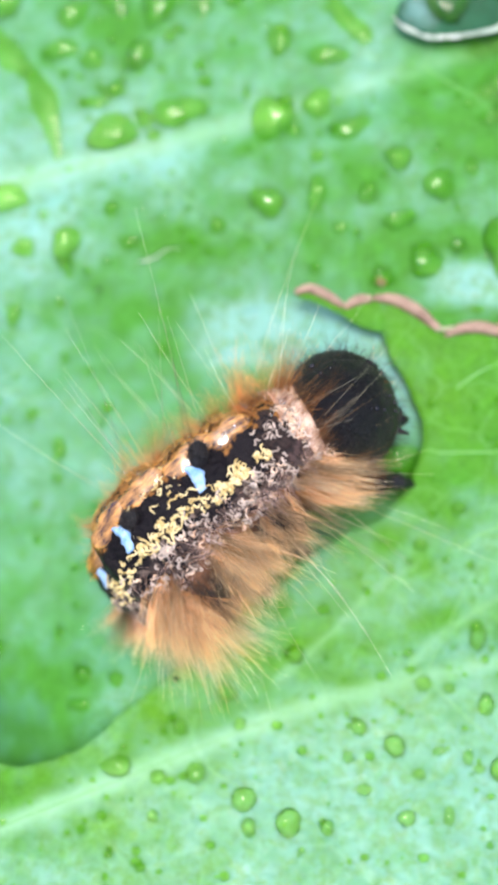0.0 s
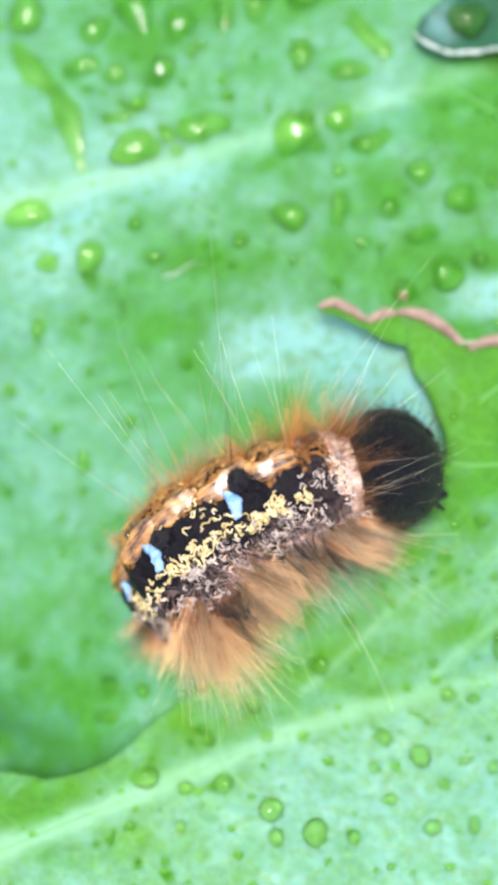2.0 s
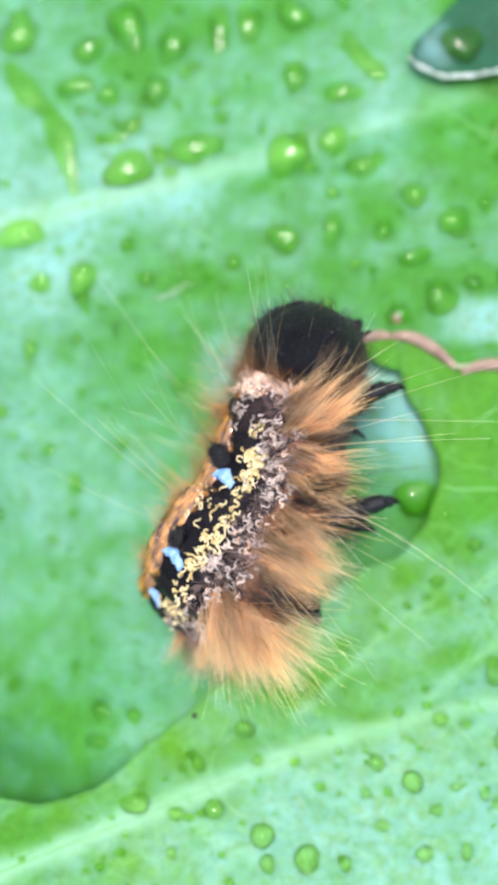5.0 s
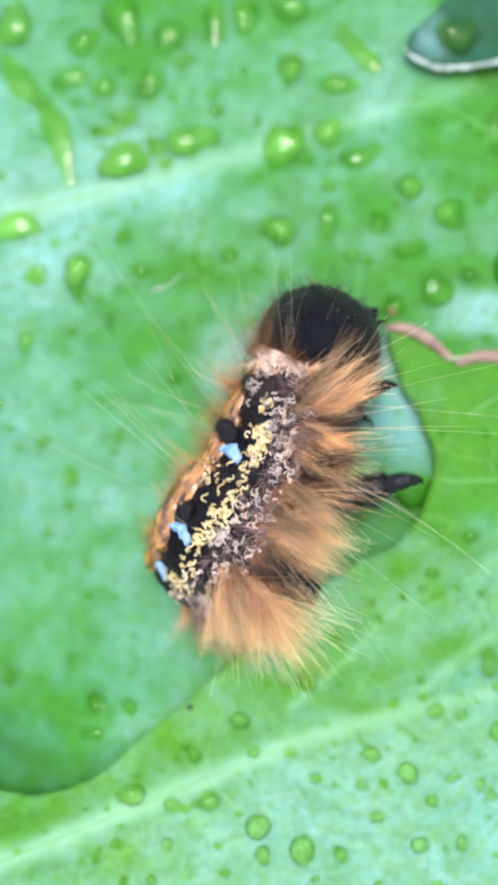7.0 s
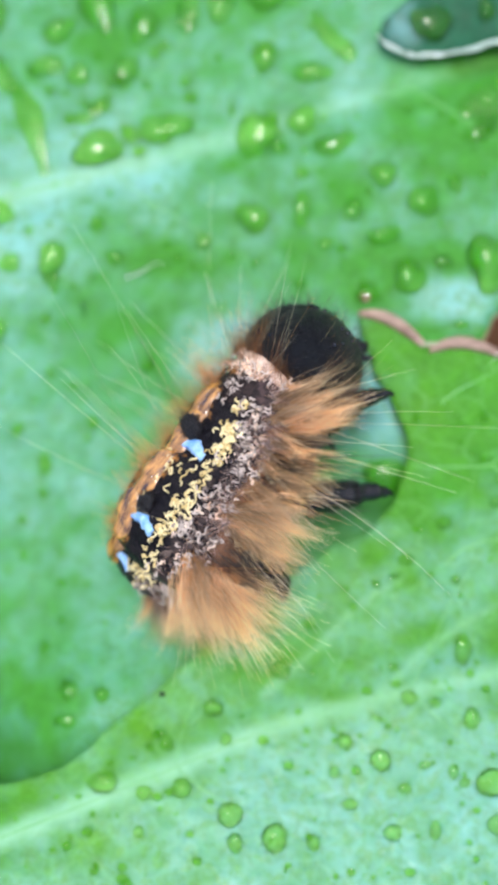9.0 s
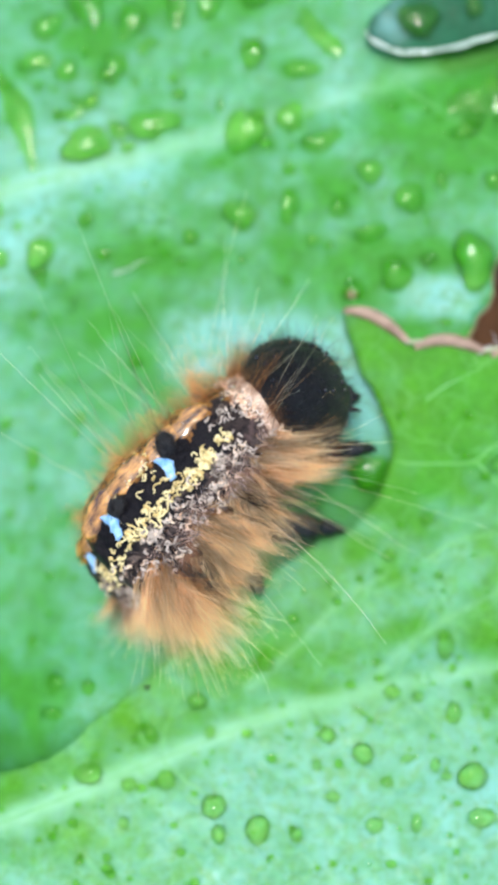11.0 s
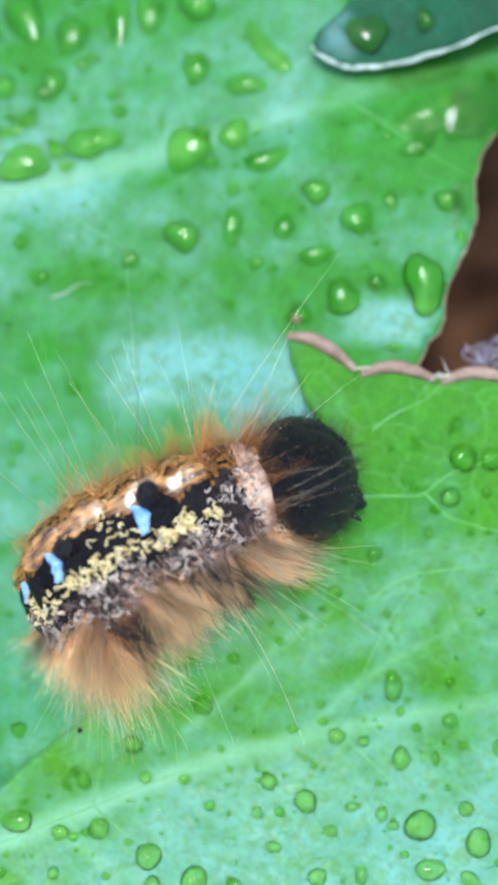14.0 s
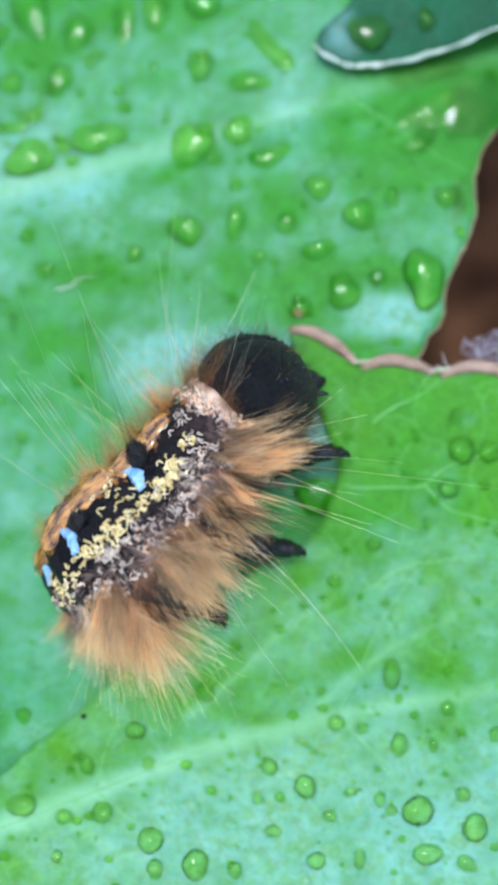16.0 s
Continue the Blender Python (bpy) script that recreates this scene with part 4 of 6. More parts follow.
def scales(seg, length, radius, mat, count, lo, hi, x0, x1, label, long=0.5, lean=0.0, loose=-0.02, wide=1.0):
    """Curled flat scale hairs lying on the skin between two angles."""
    made = []
    for _ in range(count):
        x, p = rng.uniform(x0, x1), radians(rng.uniform(lo, hi))
        for _ in range(6):
            if noise.noise((x * 1.7 + length * 9, p * radius * 1.7, count * 0.01)) > loose:
                break
            x, p = rng.uniform(x0, x1), radians(rng.uniform(lo, hi))
        r = girth(np.array([x]), length, radius, np.array([p]))[0] + 0.10
        way, curl = rng.uniform(-0.7, 0.7) + lean + (math.pi if rng.random() < 0.25 else 0), rng.uniform(-2.6, 2.6)
        L, wd = long * rng.uniform(0.6, 1.3), wide * rng.uniform(0.020, 0.038)
        s = np.linspace(0, 1, 7)
        ang = way + 0.6 * curl * s + 1.3 * np.sin(s * rng.uniform(4, 8) + rng.uniform(0, 6))
        u = np.cumsum(np.cos(ang)) * L / 7
        q = np.cumsum(np.sin(ang)) * L / 7
        lift = r + 0.10 * np.sin(np.pi * s) * rng.uniform(0.3, 1.0)
        ph = p + q / r
        c = np.stack([x + u, -lift * np.sin(ph), lift * np.cos(ph)], -1)
        out = np.stack([0 * ph, -np.sin(ph), np.cos(ph)], -1)
        v, f = tube(c, wd * np.array([0.7, 1.0, 1.2, 0.9, 1.2, 1.0, 0.6]), 6, 0.55, out.mean(0))
        made.append((v, f))
    v, f = joined(made)
    tagged(part("scale_coat", v, f, mat, seg, label, pigment=np.ones((len(v), 3))), kind="stuff")


def tuft(seg, length, radius, mat, count, lo, hi, size, way, spread, thick, label, name="tuft", x0=-0.5, x1=0.5, steps=4, droop=0.25, gather=1.0):
    """A brush of hairs rooted between two angles; way is where the brush points, in the piece's own axes."""
    x = rng.uniform(x0, x1, count) * length
    phi = np.radians(rng.uniform(lo, hi, count))
    roots, out = on_skin(x, phi, girth(x, length, radius, phi) - 0.05)
    # neighbouring hairs gather in pointed locks
    k = max(3, count // 22)
    lx, lp = rng.uniform(x0, x1, k) * length, np.radians(rng.uniform(lo, hi, k))
    pick = ((x[:, None] - lx) ** 2 + ((phi[:, None] - lp) * radius) ** 2).argmin(1)
    heart, _ = on_skin(lx, lp, girth(lx, length, radius, lp))
    locks = rng.normal(0, 1, (k, 3))
    fan = np.c_[lx[pick] / length, 0 * x, 0 * x] * 0.55
    ways = out * 0.35 + np.asarray(way, float) + fan + spread * (1.25 * locks[pick] + 0.45 * rng.normal(0, 1, (count, 3)))
    L = np.abs(size * rng.uniform(0.35, 1.25, count) * (1 + 0.30 * locks[pick, 0])) + 0.2
    bend = droop * (np.asarray(way, float) * 0.6 + rng.normal(0, 0.25, (count, 3))) + 0.75 * gather * (heart[pick] - roots) / L[:, None]
    v, f, tint = hairs(roots, ways, L, thick * rng.uniform(0.7, 1.2, count), bend, steps)
    # wet locks are darker than dry ones
    tint = tint * np.repeat(np.clip(1.04 + 0.32 * locks[pick, 1] + 0.10 * rng.normal(0, 1, count), 0.45, 1.45), steps * 3)[:, None] * np.array([1.0, 1.01, 1.05])
    return tagged(part(name, v, f, mat, seg, label, pigment=tint), kind="stuff")


def leg(seg, start, knee, tip, thick, label="glossy black jointed leg"):
    """A stout leg of three ringed joints with a hooked claw and a sleeve of dark hair."""
    p = [np.array(q, float) for q in (start, knee, tip)]
    up = (1, 0, 0.1)
    a = smooth_line([p[0], p[0] * 0.5 + p[1] * 0.5 + np.array([0.1, -0.1, 0]), p[1]], 8)
    b = smooth_line([p[1], p[1] * 0.45 + p[2] * 0.55 + np.array([0.08, -0.06, 0]), p[2]], 8)
    na, nb = len(a), len(b)
    sa, sb_ = np.linspace(0, 1, na), np.linspace(0, 1, nb)
    upper = tube(a, thick * (1.5 - 0.5 * sa) * (1 + 0.05 * np.sin(sa * 17)) * np.where(sa > 0.93, 0.85, 1.0), 14, 0.85, up)
    lower = tube(b, thick * (1.0 - 0.55 * sb_) * (1 + 0.10 * np.sin(sb_ * 13 + 1.0)) * np.where(np.abs(sb_ - 0.5) < 0.05, 0.8, 1.0), 14, 0.85, up)
    w = p[2] - p[1]
    w = w / np.linalg.norm(w)
    claw = tube(smooth_line([p[2] - 0.1 * w, p[2] + 0.26 * w + np.array([-0.06, 0, 0]), p[2] + 0.46 * w + np.array([-0.26, 0, 0])], 4), np.linspace(thick * 0.42, 0.02, 9), 8, 1.0, up)
    v, f = joined([upper, lower, claw])
    ob = part("leg", v - p[0], f, LEG_BLACK, seg, label)
    ob.location = p[0] * MM
    r = np.random.default_rng(int(abs(start[0]) * 100) + int(thick * 100))
    k = 90
    s_ = r.uniform(0, 0.9, k)
    way = p[1] - p[0]
    side = r.normal(0, 1, (k, 3))
    side -= (side @ way)[:, None] * way / (way @ way)
    side /= np.linalg.norm(side, axis=1)[:, None]
    hv_, hf_, tint = hairs(s_[:, None] * way + side * thick * 0.95, way / np.linalg.norm(way) + 0.35 * side, r.uniform(0.7, 1.6, k), 0.012, 0.15 * r.normal(0, 1, (k, 3)))
    tagged(part("leg_hair", hv_, hf_, BLACK_HAIR, ob, "dark bristles on the leg", pigment=tint), kind="stuff")
    return ob


def blue_spot(seg, length, radius, x, lo, hi, wide):
    """A raised ragged patch of blue scales."""
    n, k = 22, 8
    s, u = np.linspace(0, 1, n), np.linspace(-1, 1, k)
    mid = x + 0.16 * np.sin(s * 4.2) + 0.12 * s
    w = wide * (0.55 + 0.45 * np.sin(np.pi * (0.12 + 0.8 * s))) * (1 + 0.35 * soft_noise(s * 6, s * 0, 1.0, x + 4))
    ph = np.radians(lo + (hi - lo) * s)
    X = mid[:, None] + w[:, None] * u[None]
    lift = girth(X, length, radius) + 0.15 - 0.16 * u[None] ** 4 + 0.05 * soft_noise(X * 8, ph[:, None] * 12 + 0 * X, 1.0, 2.0)
    v = np.stack([X, -lift * np.sin(ph)[:, None], lift * np.cos(ph)[:, None]], -1).reshape(-1, 3)
    deep = np.stack([X, -(lift - 0.3) * np.sin(ph)[:, None], (lift - 0.3) * np.cos(ph)[:, None]], -1).reshape(-1, 3)
    f = [[i * k + j, i * k + j + 1, (i + 1) * k + j + 1, (i + 1) * k + j] for i in range(n - 1) for j in range(k - 1)]
    loop = [j for j in range(k)] + [i * k + k - 1 for i in range(1, n)] + [(n - 1) * k + j for j in range(k - 2, -1, -1)] + [i * k for i in range(n - 2, 0, -1)]
    m = n * k
    f += [[b, a, a + m, b + m] for a, b in zip(loop, loop[1:] + loop[:1])]
    part("blue_spot", np.r_[v, deep], f, BLUE, seg, "light blue scale patch")


def tubercle(seg, length, radius, x, deg, wide, tall):
    """A velvety black knob that leans forward, under a short pile of hair."""
    bm = bmesh.new()
    bmesh.ops.create_icosphere(bm, subdivisions=3, radius=1.0)
    v = np.array([p.co[:] for p in bm.verts])
    f = [[q.index for q in t.verts] for t in bm.faces]
    bm.free()
    v = v * np.array([wide, wide, tall]) * (1 + 0.10 * soft_noise(v[:, 0] * 2 + v[:, 2], v[:, 1] * 2, 1.0, x + 3))[:, None]
    a = radians(deg)
    p, out = on_skin(np.array([x]), np.array([a]), girth(np.array([x]), length, radius) + 0.35 * tall)
    side, way = np.array([0, -math.cos(a), -math.sin(a)]), out[0] + np.array([0.25, 0, 0])
    knob = p[0] + v[:, :1] * np.array([1.0, 0, 0]) + v[:, 1:2] * side + v[:, 2:] * way
    part("tubercle", knob, f, VELVET, seg, "velvety black knob")
    r = np.random.default_rng(int(radius * 100))
    d = r.normal(0, 1, (420, 3))
    d /= np.linalg.norm(d, axis=1)[:, None]
    d = d[d[:, 2] > -0.1]
    root = p[0] + (d[:, :1] * wide) * np.array([1.0, 0, 0]) + (d[:, 1:2] * wide) * side + (d[:, 2:] * tall) * way
    grow = d[:, :1] * np.array([1.0, 0, 0]) + d[:, 1:2] * side + d[:, 2:] * way
    hv_, hf_, tint = hairs(root, grow + 0.3 * r.normal(0, 1, d.shape), r.uniform(0.08, 0.24, len(d)), 0.016, 0.2 * r.normal(0, 1, d.shape))
    tagged(part("velvet", hv_, hf_, BLACK_HAIR, seg, "short black velvet pile", pigment=tint), kind="stuff")


def bead(seg, length, radius, x, deg, size):
    """A water bead caught in the hair."""
    bm = bmesh.new()
    bmesh.ops.create_icosphere(bm, subdivisions=2, radius=size)
    v = np.array([p.co[:] for p in bm.verts]) * np.array([1, 1, 0.85])
    f = [[q.index for q in t.verts] for t in bm.faces]
    bm.free()
    p, _ = on_skin(np.array([x]), np.radians(np.array([float(deg)])), girth(np.array([x]), length, radius) + size * 0.7 + (0.3 if abs(deg) < 27 else 0.9 if deg > 101 else 0.1))
    ob = part("water_bead", v + p[0], f, CLEAR_WATER, seg, "clear water bead in the hair")


def back_hump(seg, length, radius, x, half, lo, hi):
    """A shiny wet amber ridge on the back."""
    n, k = 40, 26
    u, w = np.linspace(-1, 1, n), np.linspace(-1, 1, k)
    U, W = np.meshgrid(u, w, indexing="ij")
    edge = np.clip(1 - U ** 2 - 0.9 * W ** 2, 0, 1)
    rough = soft_noise(U * half * 1.6, W * 1.4 + x, 1.0, length) + 0.25 * soft_noise(U * half * 5, W * 4, 1.0, radius)
    X = x + half * U
    ph = np.radians((lo + hi) / 2 + (hi - lo) / 2 * W * (1 - 0.25 * U ** 2) + 3 * rough)
    r = girth(X, length, radius) + 0.04 + 0.34 * edge ** 0.6 + 0.13 * rough * (edge > 0) - 0.25 * (edge <= 0)
    v = np.stack([X, -r * np.sin(ph), r * np.cos(ph)], -1).reshape(-1, 3)
    deep = v * np.array([1, 0.8, 0.8])
    f = [[i * k + j, i * k + j + 1, (i + 1) * k + j + 1, (i + 1) * k + j] for i in range(n - 1) for j in range(k - 1)]
    loop = list(range(k)) + [i * k + k - 1 for i in range(1, n)] + [(n - 1) * k + j for j in range(k - 2, -1, -1)] + [i * k for i in range(n - 2, 0, -1)]
    m = n * k
    f += [[q, p, p + m, q + m] for p, q in zip(loop, loop[1:] + loop[:1])]
    part("back_hump", np.r_[v, deep], f, AMBER, seg, "shiny amber ridge on the back")


def wet_ridge(seg, length, radius, x, half, deg, wide):
    """A wet golden cushion of skin on the back whose flat top lies towards the seen side."""
    n, k = 34, 15
    u, w = np.linspace(-1, 1, n), np.linspace(-1, 1, k)
    U, W = np.meshgrid(u, w, indexing="ij")
    end = np.clip(1 - U ** 4, 0, 1) ** 0.6
    a = radians(deg)
    out, along = np.array([0, -math.sin(a), math.cos(a)]), np.array([0, -math.cos(a), -math.sin(a)])
    face, flat = np.array([0, -math.sin(radians(46)), math.cos(radians(46))]), np.array([0, -math.cos(radians(46)), -math.sin(radians(46))])
    wob = 0.10 * np.sin(U * half * 2.1 + radius) + 0.05 * np.sin(U * half * 6.3 + length)
    base = np.array([1.0, 0, 0]) * (x + half * U)[..., None] + out * (girth(x + half * U, length, radius) + 0.24)[..., None]
    lump = 0.035 * soft_noise(U * half * 2.2, W * 0.8 + x, 1.0, length)
    v = base + flat * (W * wide * end + wob)[..., None] + face * (0.10 * end * np.clip(1 - W ** 2, 0, 1) ** 0.5 + lump * end)[..., None]
    low = base + flat * (0.9 * W * wide * end + wob)[..., None] - out * 0.8
    f = [[i * k + j, i * k + j + 1, (i + 1) * k + j + 1, (i + 1) * k + j] for i in range(n - 1) for j in range(k - 1)]
    loop = list(range(k)) + [i * k + k - 1 for i in range(1, n)] + [(n - 1) * k + j for j in range(k - 2, -1, -1)] + [i * k for i in range(n - 2, 0, -1)]
    m = n * k
    f += [[q, p, p + m, q + m] for p, q in zip(loop, loop[1:] + loop[:1])]
    part("back_fold", np.r_[v.reshape(-1, 3), low.reshape(-1, 3)], f, WET_AMBER, seg, "wet golden brown fold of skin")


def wet_back(seg, length, radius, count):
    """Glossy folds and small beads of rain along the back."""
    for x in ((-0.24, 0.24) if length > 4 else (0.0,)):
        wet_ridge(seg, length, radius, x * length, length * (0.27 if length > 4 else 0.52), 15, 0.46)
    for _ in range(4):
        bead(seg, length, radius, rng.uniform(-0.45, 0.45) * length, rng.uniform(70, 100), rng.uniform(0.07, 0.12))
    for _ in range(count):
        bead(seg, length, radius, rng.uniform(-0.45, 0.45) * length, rng.uniform(-24, 26), rng.uniform(0.06, 0.13))


caterpillar = tagged(new("caterpillar"), "hairy orange caterpillar with black patches and blue spots on a leaf", "caterpillar")
pieces = {}

# head
nu, nv = 56, 72
hv, hf2 = [], []
for i in range(nu):
    a = math.pi * i / (nu - 1)
    for j in range(nv):
        b = 2 * math.pi * j / nv
        d = Vector((math.cos(a), math.sin(a) * math.sin(b), math.sin(a) * math.cos(b)))
        r = 1 + 0.014 * noise.noise(d * 5) + 0.007 * noise.noise(d * 14)
        r -= 0.05 * math.exp(-(d.y / 0.07) ** 2) * max(0, d.x + 0.35)      # the seam between the two halves
        r -= 0.04 * math.exp(-((abs(d.y) - 0.32 - 0.3 * d.z) / 0.06) ** 2) * max(0, d.x) * (d.z < 0.15)
        hv.append((2.42 * r * d.x, 2.72 * r * d.y, 2.72 * r * d.z))
for i in range(nu - 1):
    for j in range(nv):
        hf2.append([i * nv + j, i * nv + (j + 1) % nv, (i + 1) * nv + (j + 1) % nv, (i + 1) * nv + j])
head = pieces["head"] = part("head", hv, hf2, HEAD_BLACK, caterpillar, "round velvety black head")


def head_hair(count, mat, lo, hi, thick, label, front, seed):
    r = np.random.default_rng(seed)
    d = r.normal(0, 1, (count * 3, 3))
    d /= np.linalg.norm(d, axis=1)[:, None]
    d = d[d[:, 0] > front][:count]
    L = r.uniform(lo, hi, len(d))
    v, f, tint = hairs(d * np.array([2.39, 2.68, 2.68]), d + 0.35 * r.normal(0, 1, d.shape), L, thick, 0.3 * r.normal(0, 1, d.shape))
    tagged(part("head_hair", v, f, mat, head, label, pigment=tint), kind="stuff")


head_hair(900, BLACK_HAIR, 0.3, 1.05, 0.011, "short black bristles", -0.35, 31)
head_hair(9, RUST_HAIR, 0.6, 1.2, 0.011, "rust brown bristles", -0.5, 32)
for s in (-1, 1):
    part("jaw", *tube(smooth_line([(1.6, 0.45 * s, -1.6), (2.15, 0.5 * s, -1.9), (2.25, 0.15 * s, -2.25)], 5), np.linspace(0.42, 0.18, 11), 10, 0.7, (0, 1, 0.1)), LEG_BLACK, head, "dark jaw")
    part("feeler", *tube(smooth_line([(1.45, 1.3 * s, -1.35), (1.75, 1.55 * s, -1.6), (1.9, 1.65 * s, -1.8)], 4), np.linspace(0.17, 0.05, 9), 8, 1.0, (0, 0.2, 1)), LEG_BLACK, head, "short dark feeler")
hr = np.random.default_rng(77)
warts = []
for _ in range(90):
    d = hr.normal(0, 1, 3)
    d /= np.linalg.norm(d)
    if d[0] < -0.2:
        continue
    bm = bmesh.new()
    bmesh.ops.create_icosphere(bm, subdivisions=2, radius=hr.uniform(0.04, 0.12))
    warts.append((np.array([p.co[:] for p in bm.verts]) + d * np.array([2.41, 2.71, 2.71]), [[q.index for q in t.verts] for t in bm.faces]))
    bm.free()
tagged(part("warty_skin", *joined(warts), HEAD_WART, head, "tiny glossy warts"), kind="stuff")

# collar behind the head
S, R = 2.6, 2.4
seg = pieces["prothorax"] = segment("prothorax", S, R, "collar", caterpillar, "pinkish cream collar behind the head")
for q in range(6):
    bead(seg, S, R, rng.uniform(-0.45, 0.45) * S, rng.uniform(-24, 26), rng.uniform(0.06, 0.13))
scales(seg, S, R, CREAM_SCALE, 58, 14, 62, 0.4, 1.0, "pinkish cream scales")
scales(seg, S, R, CREAM_SCALE, 96, -10, 100, 1.05, 1.5, "pinkish cream scales")
scales(seg, S, R, GREY_SCALE, 56, 26, 94, -1.3, 0.9, "grey brown scales", 0.62, 0.0, -0.02, 1.25)
tuft(seg, S, R, LILAC_HAIR, 130, 70, 95, 0.8, (0, -0.4, -0.5), 0.5, 0.013, "short lilac grey side hairs", "side_fuzz", gather=0.3)
tuft(seg, S, R, ORANGE_HAIR, 1000, 78, 126, 1.6, (0.75, -0.2, -0.7), 0.27, 0.0098, "orange side tuft", x0=-0.3, x1=0.3)
tuft(seg, S, R, ORANGE_HAIR, 350, 232, 275, 1.44, (0.15, 0.3, -0.5), 0.27, 0.0098, "orange side tuft", x0=-0.3, x1=0.3)
tuft(seg, S, R, BROWN_HAIR, 330, 48, 150, 1.6, (0.85, 0, 0.15), 0.26, 0.0075, "brown hairs that lie over the head", "collar_hair", 0.25, 0.5, gather=0.0)
tuft(seg, S, R, RUST_HAIR, 120, -40, 110, 1.9, (0.9, 0, 0.15), 0.24, 0.0075, "rust hairs that lie over the head", "collar_hair", 0.25, 0.5, gather=0.0)
tuft(seg, S, R, BROWN_HAIR, 270, -70, 48, 1.7, (0.75, 0, 0.3), 0.26, 0.0075, "brown hairs that lie over the head", "collar_hair", 0.25, 0.5, gather=0.0)
tuft(seg, S, R, ORANGE_HAIR, 12, 60, 130, 2.4, (0.9, 0, 0.1), 0.3, 0.010, "brown hairs that lie over the head", "collar_hair", 0.25, 0.5, gather=0.0)
tuft(seg, S, R, RUST_HAIR, 425, -80, 12, 2.03, (0.1, 0, 0.5), 0.42, 0.0085, "rust back hairs", "back_hair")
tuft(seg, S, R, PALE_HAIR, 11, 20, 110, 3.4, (1.0, 0, 0.1), 0.22, 0.009, "long pale hairs over the head", "long_hair", 0.3, 0.5, steps=6, gather=0.0)
tuft(seg, S, R, PALE_HAIR, 11, 70, 130, 4.6, (0.35, -0.1, -0.8), 0.28, 0.014, "long pale hairs", "long_hair", steps=6, gather=0.0)
tuft(seg, S, R, PALE_HAIR, 7, -60, 30, 5.5, (0.6, 0.1, 0.6), 0.35, 0.012, "long pale hairs", "long_hair", steps=6, gather=0.0)
pieces["first_leg"] = leg(seg, (0.1, -0.9, -2.1), (0.85, -1.0, -4.1), (1.0, -0.9, -5.7), 0.64)
leg(seg, (0.1, 0.9, -2.1), (0.4, 0.9, -2.9), (0.4, 0.7, -3.6), 0.36)
n = 60
a = np.radians(np.linspace(-35, 98, n))
lump = 1 + 0.35 * soft_noise(a * 3.2, a, 1.0, 2.0) + 0.25 * soft_noise(a * 9, a, 1.0, 6.0)
arc = np.stack([0.98 + 0.10 * np.sin(a * 3) + 0.12 * a, -2.30 * np.sin(a), 2.30 * np.cos(a)], -1)
part("collar_ridge", *tube(arc, (0.09 + 0.11 * np.linspace(0, 1, n)) * np.sin(np.pi * np.linspace(0.04, 0.97, n)) ** 0.5 * (0.6 + 0.4 * lump), 18, 2.3, (1, 0.02, 0)), CREAM, seg, "smooth cream fold of skin")
tuft(seg, S, R, CREAM_SCALE, 110, -30, 96, 0.4, (0.2, 0, 0.25), 0.45, 0.016, "short pinkish cream hairs", "collar_fuzz", 0.05, 0.3)
bead(seg, S, R, 0.8, 20, 0.17)
bead(seg, S, R, -0.1, 92, 0.17)
bead(seg, S, R, 0.3, -30, 0.12)

S, R = 2.6, 2.5
seg = pieces["mesothorax"] = segment("mesothorax", S, R, "plain", caterpillar, "grey and black mottled segment")
scales(seg, S, R, YELLOW_SCALE, 21, 51, 61, -1.2, 1.0, "pale yellow line of scales", 0.5, 0.0, 0.02, 1.6)
back_hump(seg, S, R, 0.1, 1.15, -28, 9)
wet_back(seg, S, R, 4)
scales(seg, S, R, GREY_SCALE, 64, 62, 98, -1.4, 1.4, "grey brown scales", 0.62, 0.0, -0.02, 1.25)
scales(seg, S, R, YELLOW_SCALE, 19, 50, 62, -1.4, 0.9, "yellow scales", 0.7, 0.0, -0.12, 1.3)
scales(seg, S, R, CREAM_SCALE, 18, 66, 96, -1.2, 1.3, "cream scales")
scales(seg, S, R, RUST_SCALE, 25, -34, 22, -1.3, 1.3, "rust scales")
tuft(seg, S, R, LILAC_HAIR, 130, 70, 95, 0.8, (0, -0.4, -0.5), 0.5, 0.013, "short lilac grey side hairs", "side_fuzz", gather=0.3)
tuft(seg, S, R, ORANGE_HAIR, 902, 84, 128, 1.35, (-0.1, -0.1, -0.9), 0.27, 0.0098, "orange side tuft", x0=-0.3, x1=0.3)
tuft(seg, S, R, ORANGE_HAIR, 350, 230, 265, 1.57, (0, 0.3, -0.5), 0.27, 0.0098, "orange side tuft", x0=-0.3, x1=0.3)
tuft(seg, S, R, RUST_HAIR, 425, -80, 10, 1.26, (0.0, 0.1, 0.4), 0.42, 0.0085, "rust back hairs", "back_hair")
tuft(seg, S, R, PALE_HAIR, 8, -70, 10, 5.5, (0.1, 0.2, 0.8), 0.35, 0.012, "long pale hairs", "long_hair", steps=6, gather=0.0)
bead(seg, S, R, -0.2, 72, 0.32)

